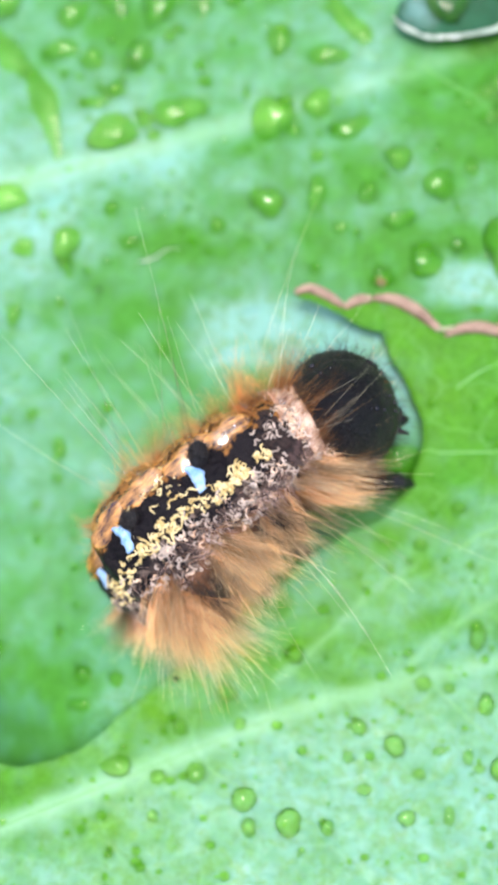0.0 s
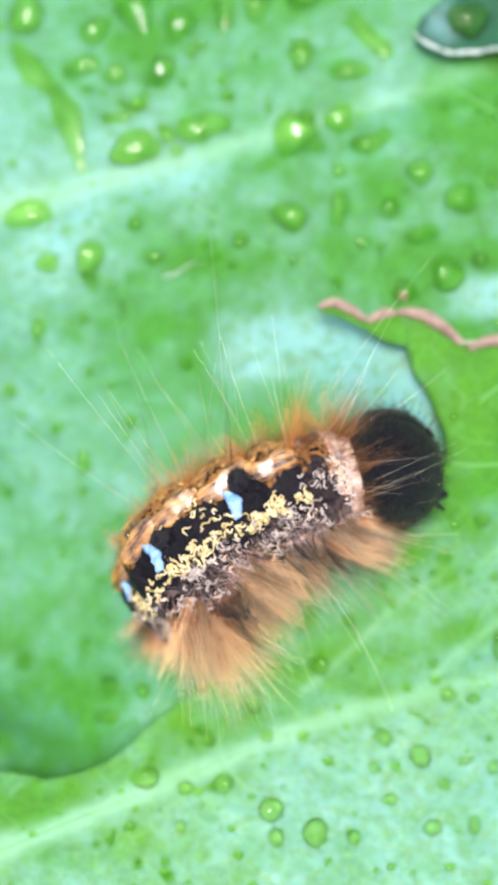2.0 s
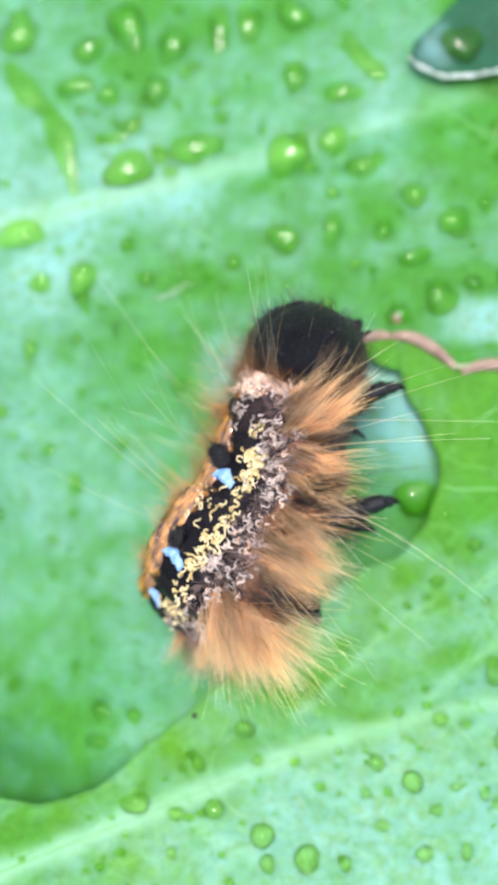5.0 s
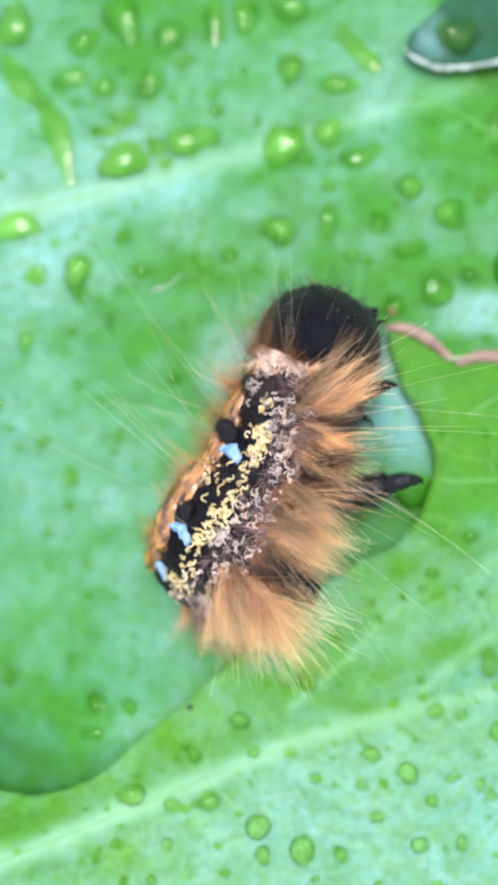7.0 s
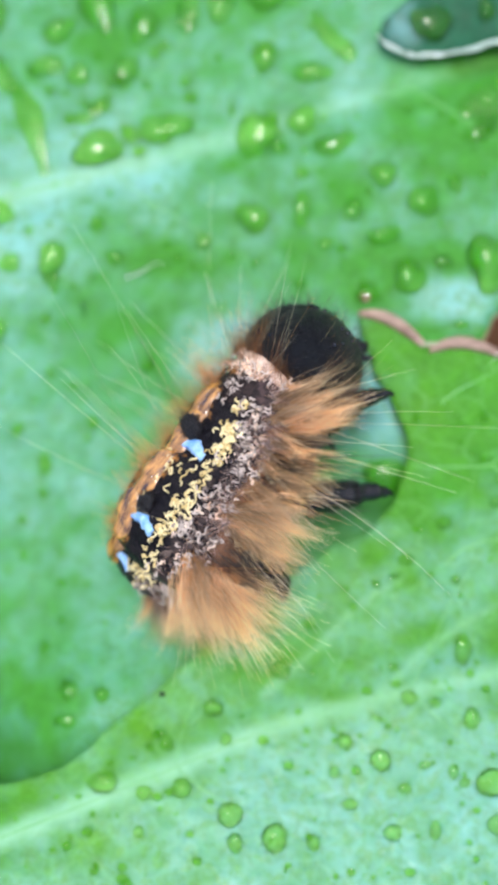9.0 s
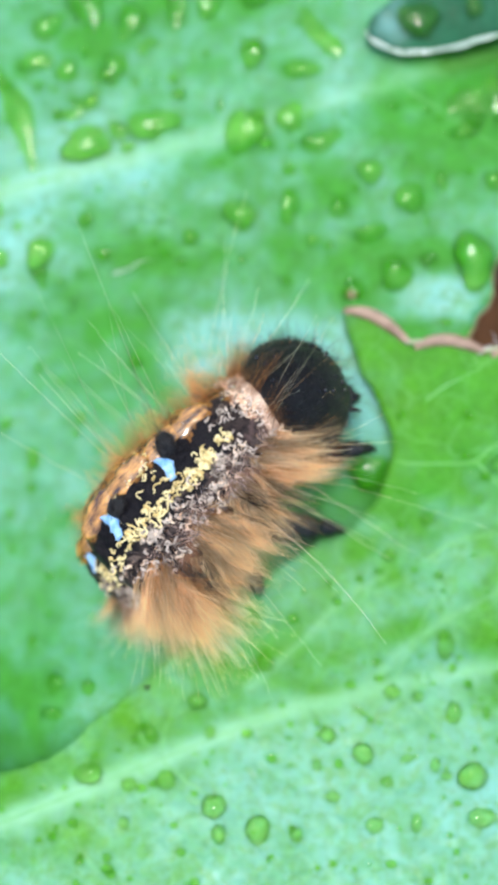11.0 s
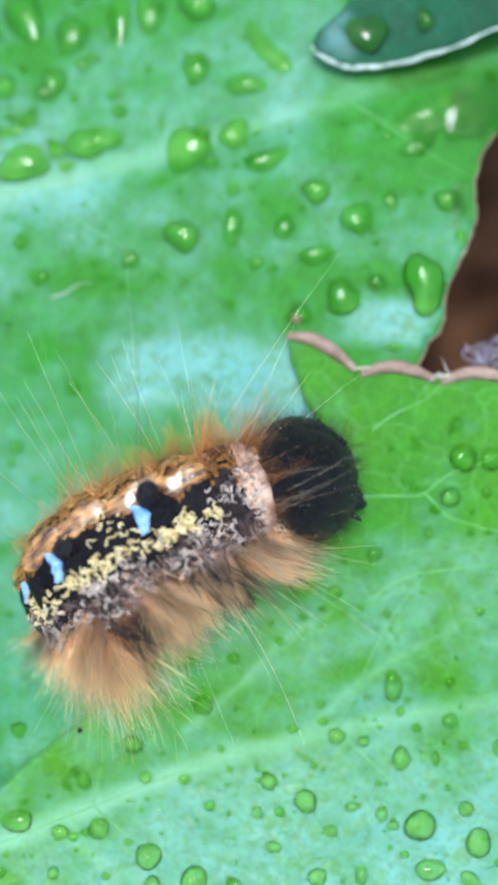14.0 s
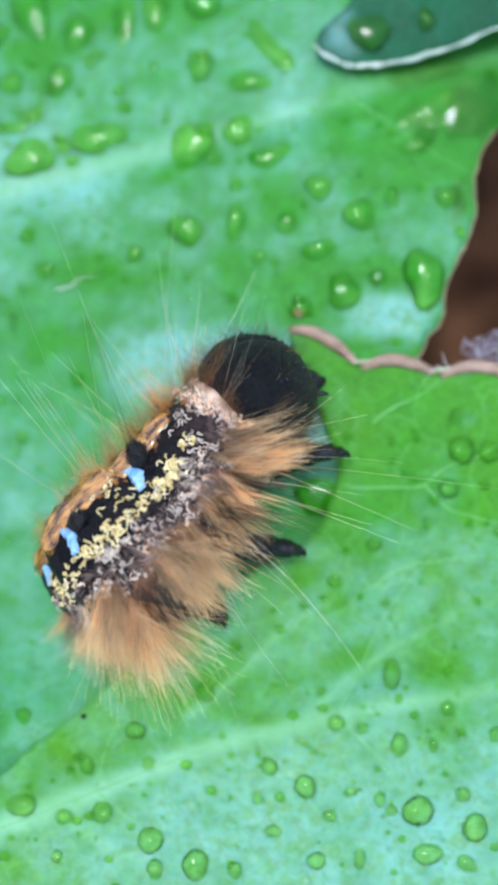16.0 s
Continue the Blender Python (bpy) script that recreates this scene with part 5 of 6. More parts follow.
S, R = 3.4, 2.6
seg = pieces["metathorax"] = segment("metathorax", S, R, "marked", caterpillar, "velvety black segment with a blue spot")
scales(seg, S, R, YELLOW_SCALE, 35, 53, 64, -1.6, 1.5, "pale yellow line of scales", 0.5, 0.0, 0.02, 1.6)
back_hump(seg, S, R, 0.0, 1.5, -30, 7)
wet_back(seg, S, R, 4)
scales(seg, S, R, GREY_SCALE, 84, 64, 98, -1.8, 1.8, "grey brown scales", 0.62, 0.0, -0.02, 1.25)
scales(seg, S, R, YELLOW_SCALE, 27, 53, 66, -1.9, 1.8, "yellow scales", 0.7, 0.0, -0.12, 1.3)
scales(seg, S, R, YELLOW_SCALE, 9, 24, 50, -1.9, -0.7, "yellow scales", 0.7, 0.0, -0.12, 1.3)
scales(seg, S, R, CREAM_SCALE, 18, 66, 100, -1.6, 1.6, "cream scales")
scales(seg, S, R, RUST_SCALE, 43, -34, 22, -1.8, 1.8, "rust scales")
scales(seg, S, R, YELLOW_SCALE, 11, 9, 22, -1.8, -0.7, "yellow scales", 0.7, 0.0, -0.4, 1.35)
blue_spot(seg, S, R, -0.15, 22, 50, 0.30)
tubercle(seg, S, R, 0.62, 21, 0.46, 0.62)
tuft(seg, S, R, LILAC_HAIR, 130, 70, 95, 0.8, (0, -0.4, -0.5), 0.5, 0.013, "short lilac grey side hairs", "side_fuzz", gather=0.3)
tuft(seg, S, R, ORANGE_HAIR, 1070, 86, 128, 1.76, (-0.25, -0.15, -0.9), 0.27, 0.0098, "orange side tuft", x0=-0.42, x1=0.1)
tuft(seg, S, R, BLACK_HAIR, 135, 94, 112, 2.2, (0.15, -0.2, -0.8), 0.24, 0.012, "dark side hairs", "dark_tuft", 0.1, 0.5)
tuft(seg, S, R, ORANGE_HAIR, 350, 230, 265, 1.71, (0, 0.3, -0.5), 0.27, 0.0098, "orange side tuft", x0=-0.3, x1=0.3)
tuft(seg, S, R, RUST_HAIR, 480, -80, 4, 1.17, (-0.1, 0.1, 0.4), 0.42, 0.0085, "rust back hairs", "back_hair")
tuft(seg, S, R, PALE_HAIR, 19, 98, 128, 4.4, (-0.45, -0.1, -0.85), 0.2, 0.014, "long pale hairs", "long_hair", steps=6, gather=0.0)
tuft(seg, S, R, PALE_HAIR, 7, -80, 0, 6.0, (0.1, 0.2, 0.8), 0.35, 0.012, "long pale hairs", "long_hair", steps=6, gather=0.0)
tuft(seg, S, R, BLACK_HAIR, 5, 0, 30, 3.2, (0.45, 0.1, 0.9), 0.12, 0.012, "long dark hairs", "long_hair", 0.1, 0.2, 6)
pieces["second_leg"] = leg(seg, (0.3, -1.0, -2.6), (1.6, -1.1, -4.5), (2.3, -1.0, -5.8), 0.64)
leg(seg, (0.2, 0.3, -2.6), (1.0, 0.2, -3.9), (1.4, 0.1, -4.8), 0.5)

S, R = 4.4, 2.8
seg = pieces["abdomen_first"] = segment("abdomen", S, R, "marked", caterpillar, "velvety black segment with a blue spot")
scales(seg, S, R, YELLOW_SCALE, 42, 51, 63, -2.0, 1.9, "pale yellow line of scales", 0.5, 0.0, 0.02, 1.6)
back_hump(seg, S, R, 0.9, 1.2, -30, 7)
back_hump(seg, S, R, -1.2, 1.0, -30, 7)
wet_back(seg, S, R, 4)
scales(seg, S, R, GREY_SCALE, 111, 64, 98, -2.2, 2.3, "grey brown scales", 0.62, 0.0, -0.02, 1.25)
scales(seg, S, R, YELLOW_SCALE, 33, 52, 65, -2.2, 2.3, "yellow scales", 0.7, 0.0, -0.12, 1.3)
scales(seg, S, R, YELLOW_SCALE, 9, 22, 50, 1.3, 2.3, "yellow scales", 0.7, 0.0, -0.12, 1.3)
scales(seg, S, R, CREAM_SCALE, 23, 66, 100, -2.2, 2.2, "cream scales")
scales(seg, S, R, RUST_SCALE, 58, -34, 22, -2.2, 2.2, "rust scales")
scales(seg, S, R, YELLOW_SCALE, 19, 9, 22, -0.1, 2.0, "yellow scales", 0.7, 0.0, -0.4, 1.35)
blue_spot(seg, S, R, -0.9, 21, 49, 0.30)
tubercle(seg, S, R, -0.1, 26, 0.5, 0.16)
tuft(seg, S, R, LILAC_HAIR, 130, 70, 95, 0.8, (0, -0.4, -0.5), 0.5, 0.013, "short lilac grey side hairs", "side_fuzz", gather=0.3)
tuft(seg, S, R, ORANGE_HAIR, 1307, 86, 130, 1.51, (-0.15, -0.15, -0.9), 0.27, 0.0098, "orange side tuft", x0=0.18, x1=0.5)
tuft(seg, S, R, BLACK_HAIR, 105, 98, 122, 2.0, (-0.1, -0.2, -0.8), 0.24, 0.012, "dark side hairs", "dark_tuft", -0.1, 0.3)
tuft(seg, S, R, ORANGE_HAIR, 350, 230, 265, 1.71, (0, 0.3, -0.5), 0.27, 0.0098, "orange side tuft", x0=-0.3, x1=0.3)
tuft(seg, S, R, RUST_HAIR, 594, -80, 4, 1.17, (-0.15, 0.1, 0.4), 0.42, 0.0085, "rust back hairs", "back_hair")
tuft(seg, S, R, PALE_HAIR, 19, 100, 130, 4.4, (-0.5, -0.1, -0.85), 0.2, 0.014, "long pale hairs", "long_hair", steps=6, gather=0.0)
tuft(seg, S, R, PALE_HAIR, 7, -80, -10, 6.0, (0.0, 0.2, 0.8), 0.35, 0.012, "long pale hairs", "long_hair", steps=6, gather=0.0)
tuft(seg, S, R, LILAC_HAIR, 130, 70, 95, 0.8, (0, -0.4, -0.5), 0.5, 0.013, "short lilac grey side hairs", "side_fuzz", gather=0.3)
tuft(seg, S, R, ORANGE_HAIR, 1431, 80, 128, 2.4, (-0.6, -0.25, -0.75), 0.32, 0.0098, "orange hind tuft", x0=-0.46, x1=-0.1)
pieces["third_leg"] = leg(seg, (0.1, -1.1, -2.6), (0.6, -1.2, -4.3), (0.5, -1.1, -5.5), 0.82)
leg(seg, (-0.2, 1.1, -2.6), (-0.6, 1.0, -3.9), (-1.1, 0.9, -4.9), 0.5)
bead(seg, S, R, -0.5, 99, 0.38)
bead(seg, S, R, 0.6, -24, 0.15)

S, R = 3.2, 2.6
seg = pieces["abdomen_second"] = segment("abdomen", S, R, "marked", caterpillar, "mottled grey segment with a blue spot")
scales(seg, S, R, YELLOW_SCALE, 54, 50, 72, -1.2, 1.0, "pale yellow line of scales", 0.42, 0.0, -0.5, 1.5)
scales(seg, S, R, GREY_SCALE, 110, 52, 100, -1.5, 1.0, "grey brown scales", 0.55, 0.0, -0.3, 1.25)
back_hump(seg, S, R, 0.0, 1.2, -28, 5)
wet_back(seg, S, R, 4)
scales(seg, S, R, GREY_SCALE, 90, 56, 98, -1.0, 0.8, "grey brown scales", 0.62, 0.0, -0.02, 1.25)
scales(seg, S, R, YELLOW_SCALE, 22, 44, 80, -0.9, 0.7, "yellow scales", 0.7, 0.0, -0.12, 1.3)
scales(seg, S, R, RUST_SCALE, 36, -34, 22, -1.8, 1.8, "rust scales")
blue_spot(seg, S, R, -0.9, 20, 42, 0.26)
tuft(seg, S, R, LILAC_HAIR, 130, 70, 95, 0.8, (0, -0.4, -0.5), 0.5, 0.013, "short lilac grey side hairs", "side_fuzz", gather=0.3)
tuft(seg, S, R, ORANGE_HAIR, 1543, 84, 130, 2.0, (-0.3, -0.3, -0.8), 0.27, 0.0098, "orange side tuft", x0=-0.3, x1=0.3)
tuft(seg, S, R, ORANGE_HAIR, 304, 230, 265, 1.71, (0, 0.3, -0.5), 0.27, 0.0098, "orange side tuft", x0=-0.3, x1=0.3)
tuft(seg, S, R, RUST_HAIR, 425, -80, 0, 1.07, (-0.15, 0.1, 0.4), 0.42, 0.0085, "rust back hairs", "back_hair")
tuft(seg, S, R, PALE_HAIR, 19, 96, 130, 4.4, (-0.4, -0.2, -0.85), 0.2, 0.014, "long pale hairs", "long_hair", steps=6, gather=0.0)

for key, S, R in (("abdomen_third", 3.0, 2.1), ("abdomen_fourth", 3.0, 1.6)):
    seg = pieces[key] = segment("abdomen", S, R, "plain", caterpillar, "mottled grey hind segment")
    scales(seg, S, R, GREY_SCALE, 51, 40, 98, -2.0, 2.0, "grey brown scales", 0.62, 0.0, -0.02, 1.25)
    tuft(seg, S, R, LILAC_HAIR, 130, 70, 95, 0.8, (0, -0.4, -0.5), 0.5, 0.013, "short lilac grey side hairs", "side_fuzz", gather=0.3)
    tuft(seg, S, R, ORANGE_HAIR, 950, 80, 130, 1.18, (-0.1, -0.4, -0.8), 0.27, 0.0098, "orange side tuft", x0=-0.3, x1=0.3)
    tuft(seg, S, R, RUST_HAIR, 226, -80, 10, 1.07, (-0.1, 0.1, 0.4), 0.42, 0.0085, "rust back hairs", "back_hair")


# ---- how the caterpillar crawls and feeds ----
def motions():
    head_rows = [
        (0.0, at_mm(4.73, 0.55, 0.60, -55.0, -0.0, 31.8)),
        (0.5, at_mm(4.94, 0.21, 0.60, -55.0, -0.0, 27.0)),
        (1.0, at_mm(5.03, -0.39, 0.60, -55.0, -0.0, 21.8)),
        (1.5, at_mm(5.52, -1.00, 0.60, -55.0, -0.0, 16.6)),
        (2.0, at_mm(5.62, -1.41, 0.60, -55.0, -0.0, 15.0)),
        (2.3, at_mm(5.69, -1.25, 0.60, -55.0, -0.0, 16.0)),
        (2.5, at_mm(4.31, 1.44, 0.60, -55.0, -0.0, 54.3)),
        (2.7, at_mm(2.91, 3.50, 0.60, -55.0, -0.0, 73.6)),
        (3.0, at_mm(1.03, 4.30, 0.60, -55.0, -0.0, 86.5)),
        (3.5, at_mm(2.18, 4.45, 0.60, -55.0, -0.0, 73.5)),
        (4.0, at_mm(2.32, 4.61, 0.60, -55.0, -0.0, 71.1)),
        (6.5, at_mm(2.53, 4.56, 0.60, -55.0, -0.0, 77.2)),
        (7.0, at_mm(3.15, 4.91, 0.60, -55.0, -0.0, 68.9)),
        (7.5, at_mm(3.57, 4.85, 0.60, -55.0, -0.0, 64.5)),
        (8.0, at_mm(3.57, 4.49, 0.60, -55.0, -0.0, 62.7)),
        (8.5, at_mm(3.63, 3.91, 0.60, -55.0, -0.0, 58.3)),
        (11.0, at_mm(3.92, 1.70, 0.60, -55.0, -0.0, 39.6)),
        (11.5, at_mm(4.74, 1.28, 0.60, -55.0, -0.0, 33.2)),
        (12.0, at_mm(5.33, 0.92, 0.60, -55.0, -0.0, 27.0)),
        (12.5, at_mm(6.06, 0.26, 0.60, -55.0, -0.0, 19.3)),
        (13.0, at_mm(6.18, 0.15, 0.60, -55.0, -0.0, 22.0)),
        (13.5, at_mm(6.82, -0.35, 0.60, -55.0, -0.0, 19.0)),
        (14.0, at_mm(6.91, -0.54, 0.60, -55.0, -0.0, 17.8)),
        (14.2, at_mm(5.43, 1.76, 0.60, -55.0, -0.0, 47.7)),
        (14.3, at_mm(4.74, 2.36, 0.60, -55.0, -0.0, 58.5)),
        (14.5, at_mm(4.01, 3.23, 0.60, -55.0, -0.0, 70.7)),
        (15.0, at_mm(4.36, 3.51, 0.60, -55.0, -0.0, 63.2)),
        (15.5, at_mm(4.63, 3.20, 0.60, -55.0, -0.0, 57.6)),
        (16.0, at_mm(4.93, 2.81, 0.60, -55.0, -0.0, 50.8)),
    ]
    walk(pieces["head"], head_rows)
    # the caterpillar lifts each shred of the leaf tip, bites it off and takes it into its mouth
    ox, oy, oz = OUTER_FOOT
    walk(OUTER_SHRED, [(0.0, at_mm(ox, oy, oz)), (2.5, at_mm(ox, oy, oz)), (2.8, at_mm(ox, oy, oz, 0, 0, -16)), (3.0, at_mm(ox, oy, oz, 0, 0, -24)), (3.2, at_mm(ox, oy, oz, 0, 0, -36))]
         + [(t, Matrix.Translation((1.1 * MM, 0.0, -0.8 * MM)) @ Matrix.Translation(m.translation)) for t, m in head_rows if t > 3.2])
    ix, iy, iz = INNER_FOOT
    walk(INNER_SHRED, [(0.0, at_mm(ix, iy, iz)), (4.3, at_mm(ix, iy, iz)), (5.4, at_mm(ix, iy, iz, 0, 0, -12))]
         + [(t, Matrix.Translation((0.7 * MM, 0.0, -0.8 * MM)) @ Matrix.Translation(m.translation)) for t, m in head_rows if t > 5.4])
    walk(pieces["prothorax"], [
        (0.0, at_mm(2.19, -0.94, 0.60, -56.2, 1.1, 31.9)),
        (0.5, at_mm(2.26, -1.12, 0.60, -51.9, 1.1, 27.2)),
        (1.0, at_mm(2.24, -1.51, 0.60, -48.0, 1.1, 22.1)),
        (1.5, at_mm(2.60, -1.87, 0.60, -48.0, 1.1, 16.9)),
        (2.0, at_mm(2.75, -2.18, 0.60, -48.0, 1.1, 15.3)),
        (2.3, at_mm(2.99, -2.02, 0.60, -48.0, 1.2, 16.3)),
        (2.5, at_mm(2.48, -0.70, 0.60, -75.8, 1.2, 54.0)),
        (2.7, at_mm(1.77, 0.49, 0.60, -84.4, 1.1, 73.1)),
        (3.0, at_mm(0.60, 1.33, 0.60, -87.0, 1.1, 86.0)),
        (3.5, at_mm(1.14, 1.80, 0.60, -85.3, 1.2, 73.2)),
        (4.0, at_mm(1.14, 1.95, 0.60, -84.5, 1.2, 70.9)),
        (6.5, at_mm(1.68, 1.94, 0.60, -86.6, 1.2, 76.9)),
        (7.0, at_mm(1.93, 2.45, 0.60, -83.6, 1.2, 68.7)),
        (7.5, at_mm(2.13, 2.43, 0.60, -81.9, 1.2, 64.4)),
        (8.0, at_mm(2.11, 2.19, 0.60, -81.2, 1.2, 62.6)),
        (8.5, at_mm(2.06, 1.83, 0.60, -79.5, 1.3, 58.3)),
        (11.0, at_mm(1.78, 0.11, 0.60, -64.7, 1.3, 39.7)),
        (11.5, at_mm(2.43, -0.13, 0.60, -57.9, 1.2, 33.4)),
        (12.0, at_mm(2.81, -0.32, 0.60, -51.6, 1.2, 27.2)),
        (12.5, at_mm(3.43, -0.66, 0.60, -48.0, 1.2, 19.6)),
        (13.0, at_mm(3.59, -0.90, 0.60, -48.0, 1.2, 22.2)),
        (13.5, at_mm(4.10, -1.29, 0.60, -48.0, 1.2, 19.2)),
        (14.0, at_mm(4.19, -1.42, 0.60, -48.0, 1.2, 18.0)),
        (14.2, at_mm(3.49, -0.09, 0.60, -70.0, 1.3, 47.5)),
        (14.3, at_mm(3.16, 0.25, 0.60, -78.3, 1.3, 58.2)),
        (14.5, at_mm(2.90, 0.83, 0.60, -83.3, 1.3, 70.2)),
        (15.0, at_mm(2.91, 1.19, 0.60, -80.6, 1.2, 62.9)),
        (15.5, at_mm(2.94, 0.99, 0.60, -78.5, 1.2, 57.4)),
        (16.0, at_mm(3.07, 0.88, 0.60, -74.1, 1.3, 50.6)),
    ])
    walk(pieces["mesothorax"], [
        (0.0, at_mm(0.49, -2.09, 0.70, -58.6, 4.5, 34.1)),
        (0.5, at_mm(0.43, -2.11, 0.70, -54.6, 4.4, 30.8)),
        (1.0, at_mm(0.31, -2.31, 0.70, -51.0, 4.4, 26.5)),
        (1.5, at_mm(0.57, -2.51, 0.70, -51.0, 4.4, 22.1)),
        (2.0, at_mm(0.77, -2.73, 0.70, -51.0, 4.5, 20.3)),
        (2.3, at_mm(1.13, -2.58, 0.70, -51.0, 4.7, 21.2)),
        (2.5, at_mm(1.51, -2.41, 0.70, -76.9, 4.7, 48.7)),
        (2.7, at_mm(1.34, -1.69, 0.70, -85.4, 4.3, 64.7)),
        (3.0, at_mm(0.68, -0.75, 0.70, -88.0, 4.6, 77.3)),
        (3.5, at_mm(0.79, -0.15, 0.70, -86.3, 4.7, 68.5)),
        (4.0, at_mm(0.71, -0.03, 0.70, -85.5, 4.6, 67.2)),
        (6.5, at_mm(1.47, 0.02, 0.70, -87.6, 4.9, 70.8)),
        (7.0, at_mm(1.46, 0.58, 0.70, -84.6, 4.8, 65.4)),
        (7.5, at_mm(1.51, 0.56, 0.70, -82.9, 4.7, 62.1)),
        (8.0, at_mm(1.45, 0.40, 0.70, -82.2, 4.8, 60.7)),
        (8.5, at_mm(1.31, 0.17, 0.70, -80.5, 5.1, 57.4)),
        (11.0, at_mm(0.45, -1.19, 0.70, -66.5, 4.9, 41.7)),
        (11.5, at_mm(0.91, -1.24, 0.70, -60.2, 4.9, 35.6)),
        (12.0, at_mm(1.08, -1.26, 0.70, -54.4, 4.7, 30.5)),
        (12.5, at_mm(1.61, -1.32, 0.70, -51.0, 4.8, 24.2)),
        (13.0, at_mm(1.79, -1.64, 0.70, -51.0, 4.7, 25.2)),
        (13.5, at_mm(2.22, -1.95, 0.70, -51.0, 4.6, 22.6)),
        (14.0, at_mm(2.31, -2.04, 0.70, -51.0, 4.6, 21.6)),
        (14.2, at_mm(2.37, -1.59, 0.70, -71.5, 4.9, 44.3)),
        (14.3, at_mm(2.40, -1.42, 0.70, -79.3, 5.1, 52.6)),
        (14.5, at_mm(2.51, -0.96, 0.70, -84.3, 5.2, 62.8)),
        (15.0, at_mm(2.26, -0.61, 0.70, -81.6, 4.9, 58.1)),
        (15.5, at_mm(2.10, -0.75, 0.70, -79.5, 4.8, 53.9)),
        (16.0, at_mm(2.06, -0.70, 0.70, -75.3, 4.9, 48.7)),
    ])
    walk(pieces["metathorax"], [
        (0.0, at_mm(-0.92, -3.18, 0.90, -59.9, 2.6, 38.7)),
        (0.5, at_mm(-1.04, -3.16, 0.90, -56.8, 2.6, 38.6)),
        (1.0, at_mm(-1.24, -3.24, 0.90, -54.0, 2.7, 36.0)),
        (1.5, at_mm(-1.04, -3.35, 0.90, -54.0, 2.6, 33.3)),
        (2.0, at_mm(-0.83, -3.50, 0.90, -54.0, 2.6, 31.5)),
        (2.3, at_mm(-0.37, -3.32, 0.90, -54.0, 2.7, 32.0)),
        (2.5, at_mm(0.38, -3.67, 0.90, -74.1, 2.6, 37.0)),
        (2.7, at_mm(0.41, -3.30, 0.90, -82.4, 2.5, 45.6)),
        (3.0, at_mm(0.16, -2.42, 0.90, -85.0, 2.7, 57.1)),
        (3.5, at_mm(0.16, -1.75, 0.90, -83.3, 2.5, 57.8)),
        (4.0, at_mm(0.06, -1.67, 0.90, -82.5, 2.5, 59.1)),
        (6.5, at_mm(0.89, -1.53, 0.90, -84.6, 2.6, 57.0)),
        (7.0, at_mm(0.81, -0.96, 0.90, -81.6, 2.5, 58.2)),
        (7.5, at_mm(0.78, -0.99, 0.90, -79.9, 2.5, 57.1)),
        (8.0, at_mm(0.73, -1.10, 0.90, -79.2, 2.6, 56.6)),
        (8.5, at_mm(0.56, -1.24, 0.90, -77.5, 2.7, 55.3)),
        (11.0, at_mm(-0.66, -2.37, 0.90, -66.1, 3.2, 45.8)),
        (11.5, at_mm(-0.36, -2.29, 0.90, -61.2, 3.1, 40.4)),
        (12.0, at_mm(-0.32, -2.22, 0.90, -56.6, 3.0, 37.6)),
        (12.5, at_mm(0.16, -2.14, 0.90, -54.0, 2.8, 34.5)),
        (13.0, at_mm(0.30, -2.44, 0.90, -54.0, 2.8, 31.7)),
        (13.5, at_mm(0.66, -2.72, 0.90, -54.0, 2.7, 30.0)),
        (14.0, at_mm(0.76, -2.77, 0.90, -54.0, 2.7, 29.4)),
        (14.2, at_mm(1.21, -2.74, 0.90, -69.9, 2.7, 37.0)),
        (14.3, at_mm(1.43, -2.66, 0.90, -76.3, 2.7, 40.1)),
        (14.5, at_mm(1.73, -2.32, 0.90, -81.3, 2.8, 45.5)),
        (15.0, at_mm(1.38, -2.01, 0.90, -78.6, 2.7, 47.1)),
        (15.5, at_mm(1.14, -2.14, 0.90, -76.5, 2.7, 46.2)),
        (16.0, at_mm(1.03, -1.99, 0.90, -72.9, 2.8, 44.6)),
    ])
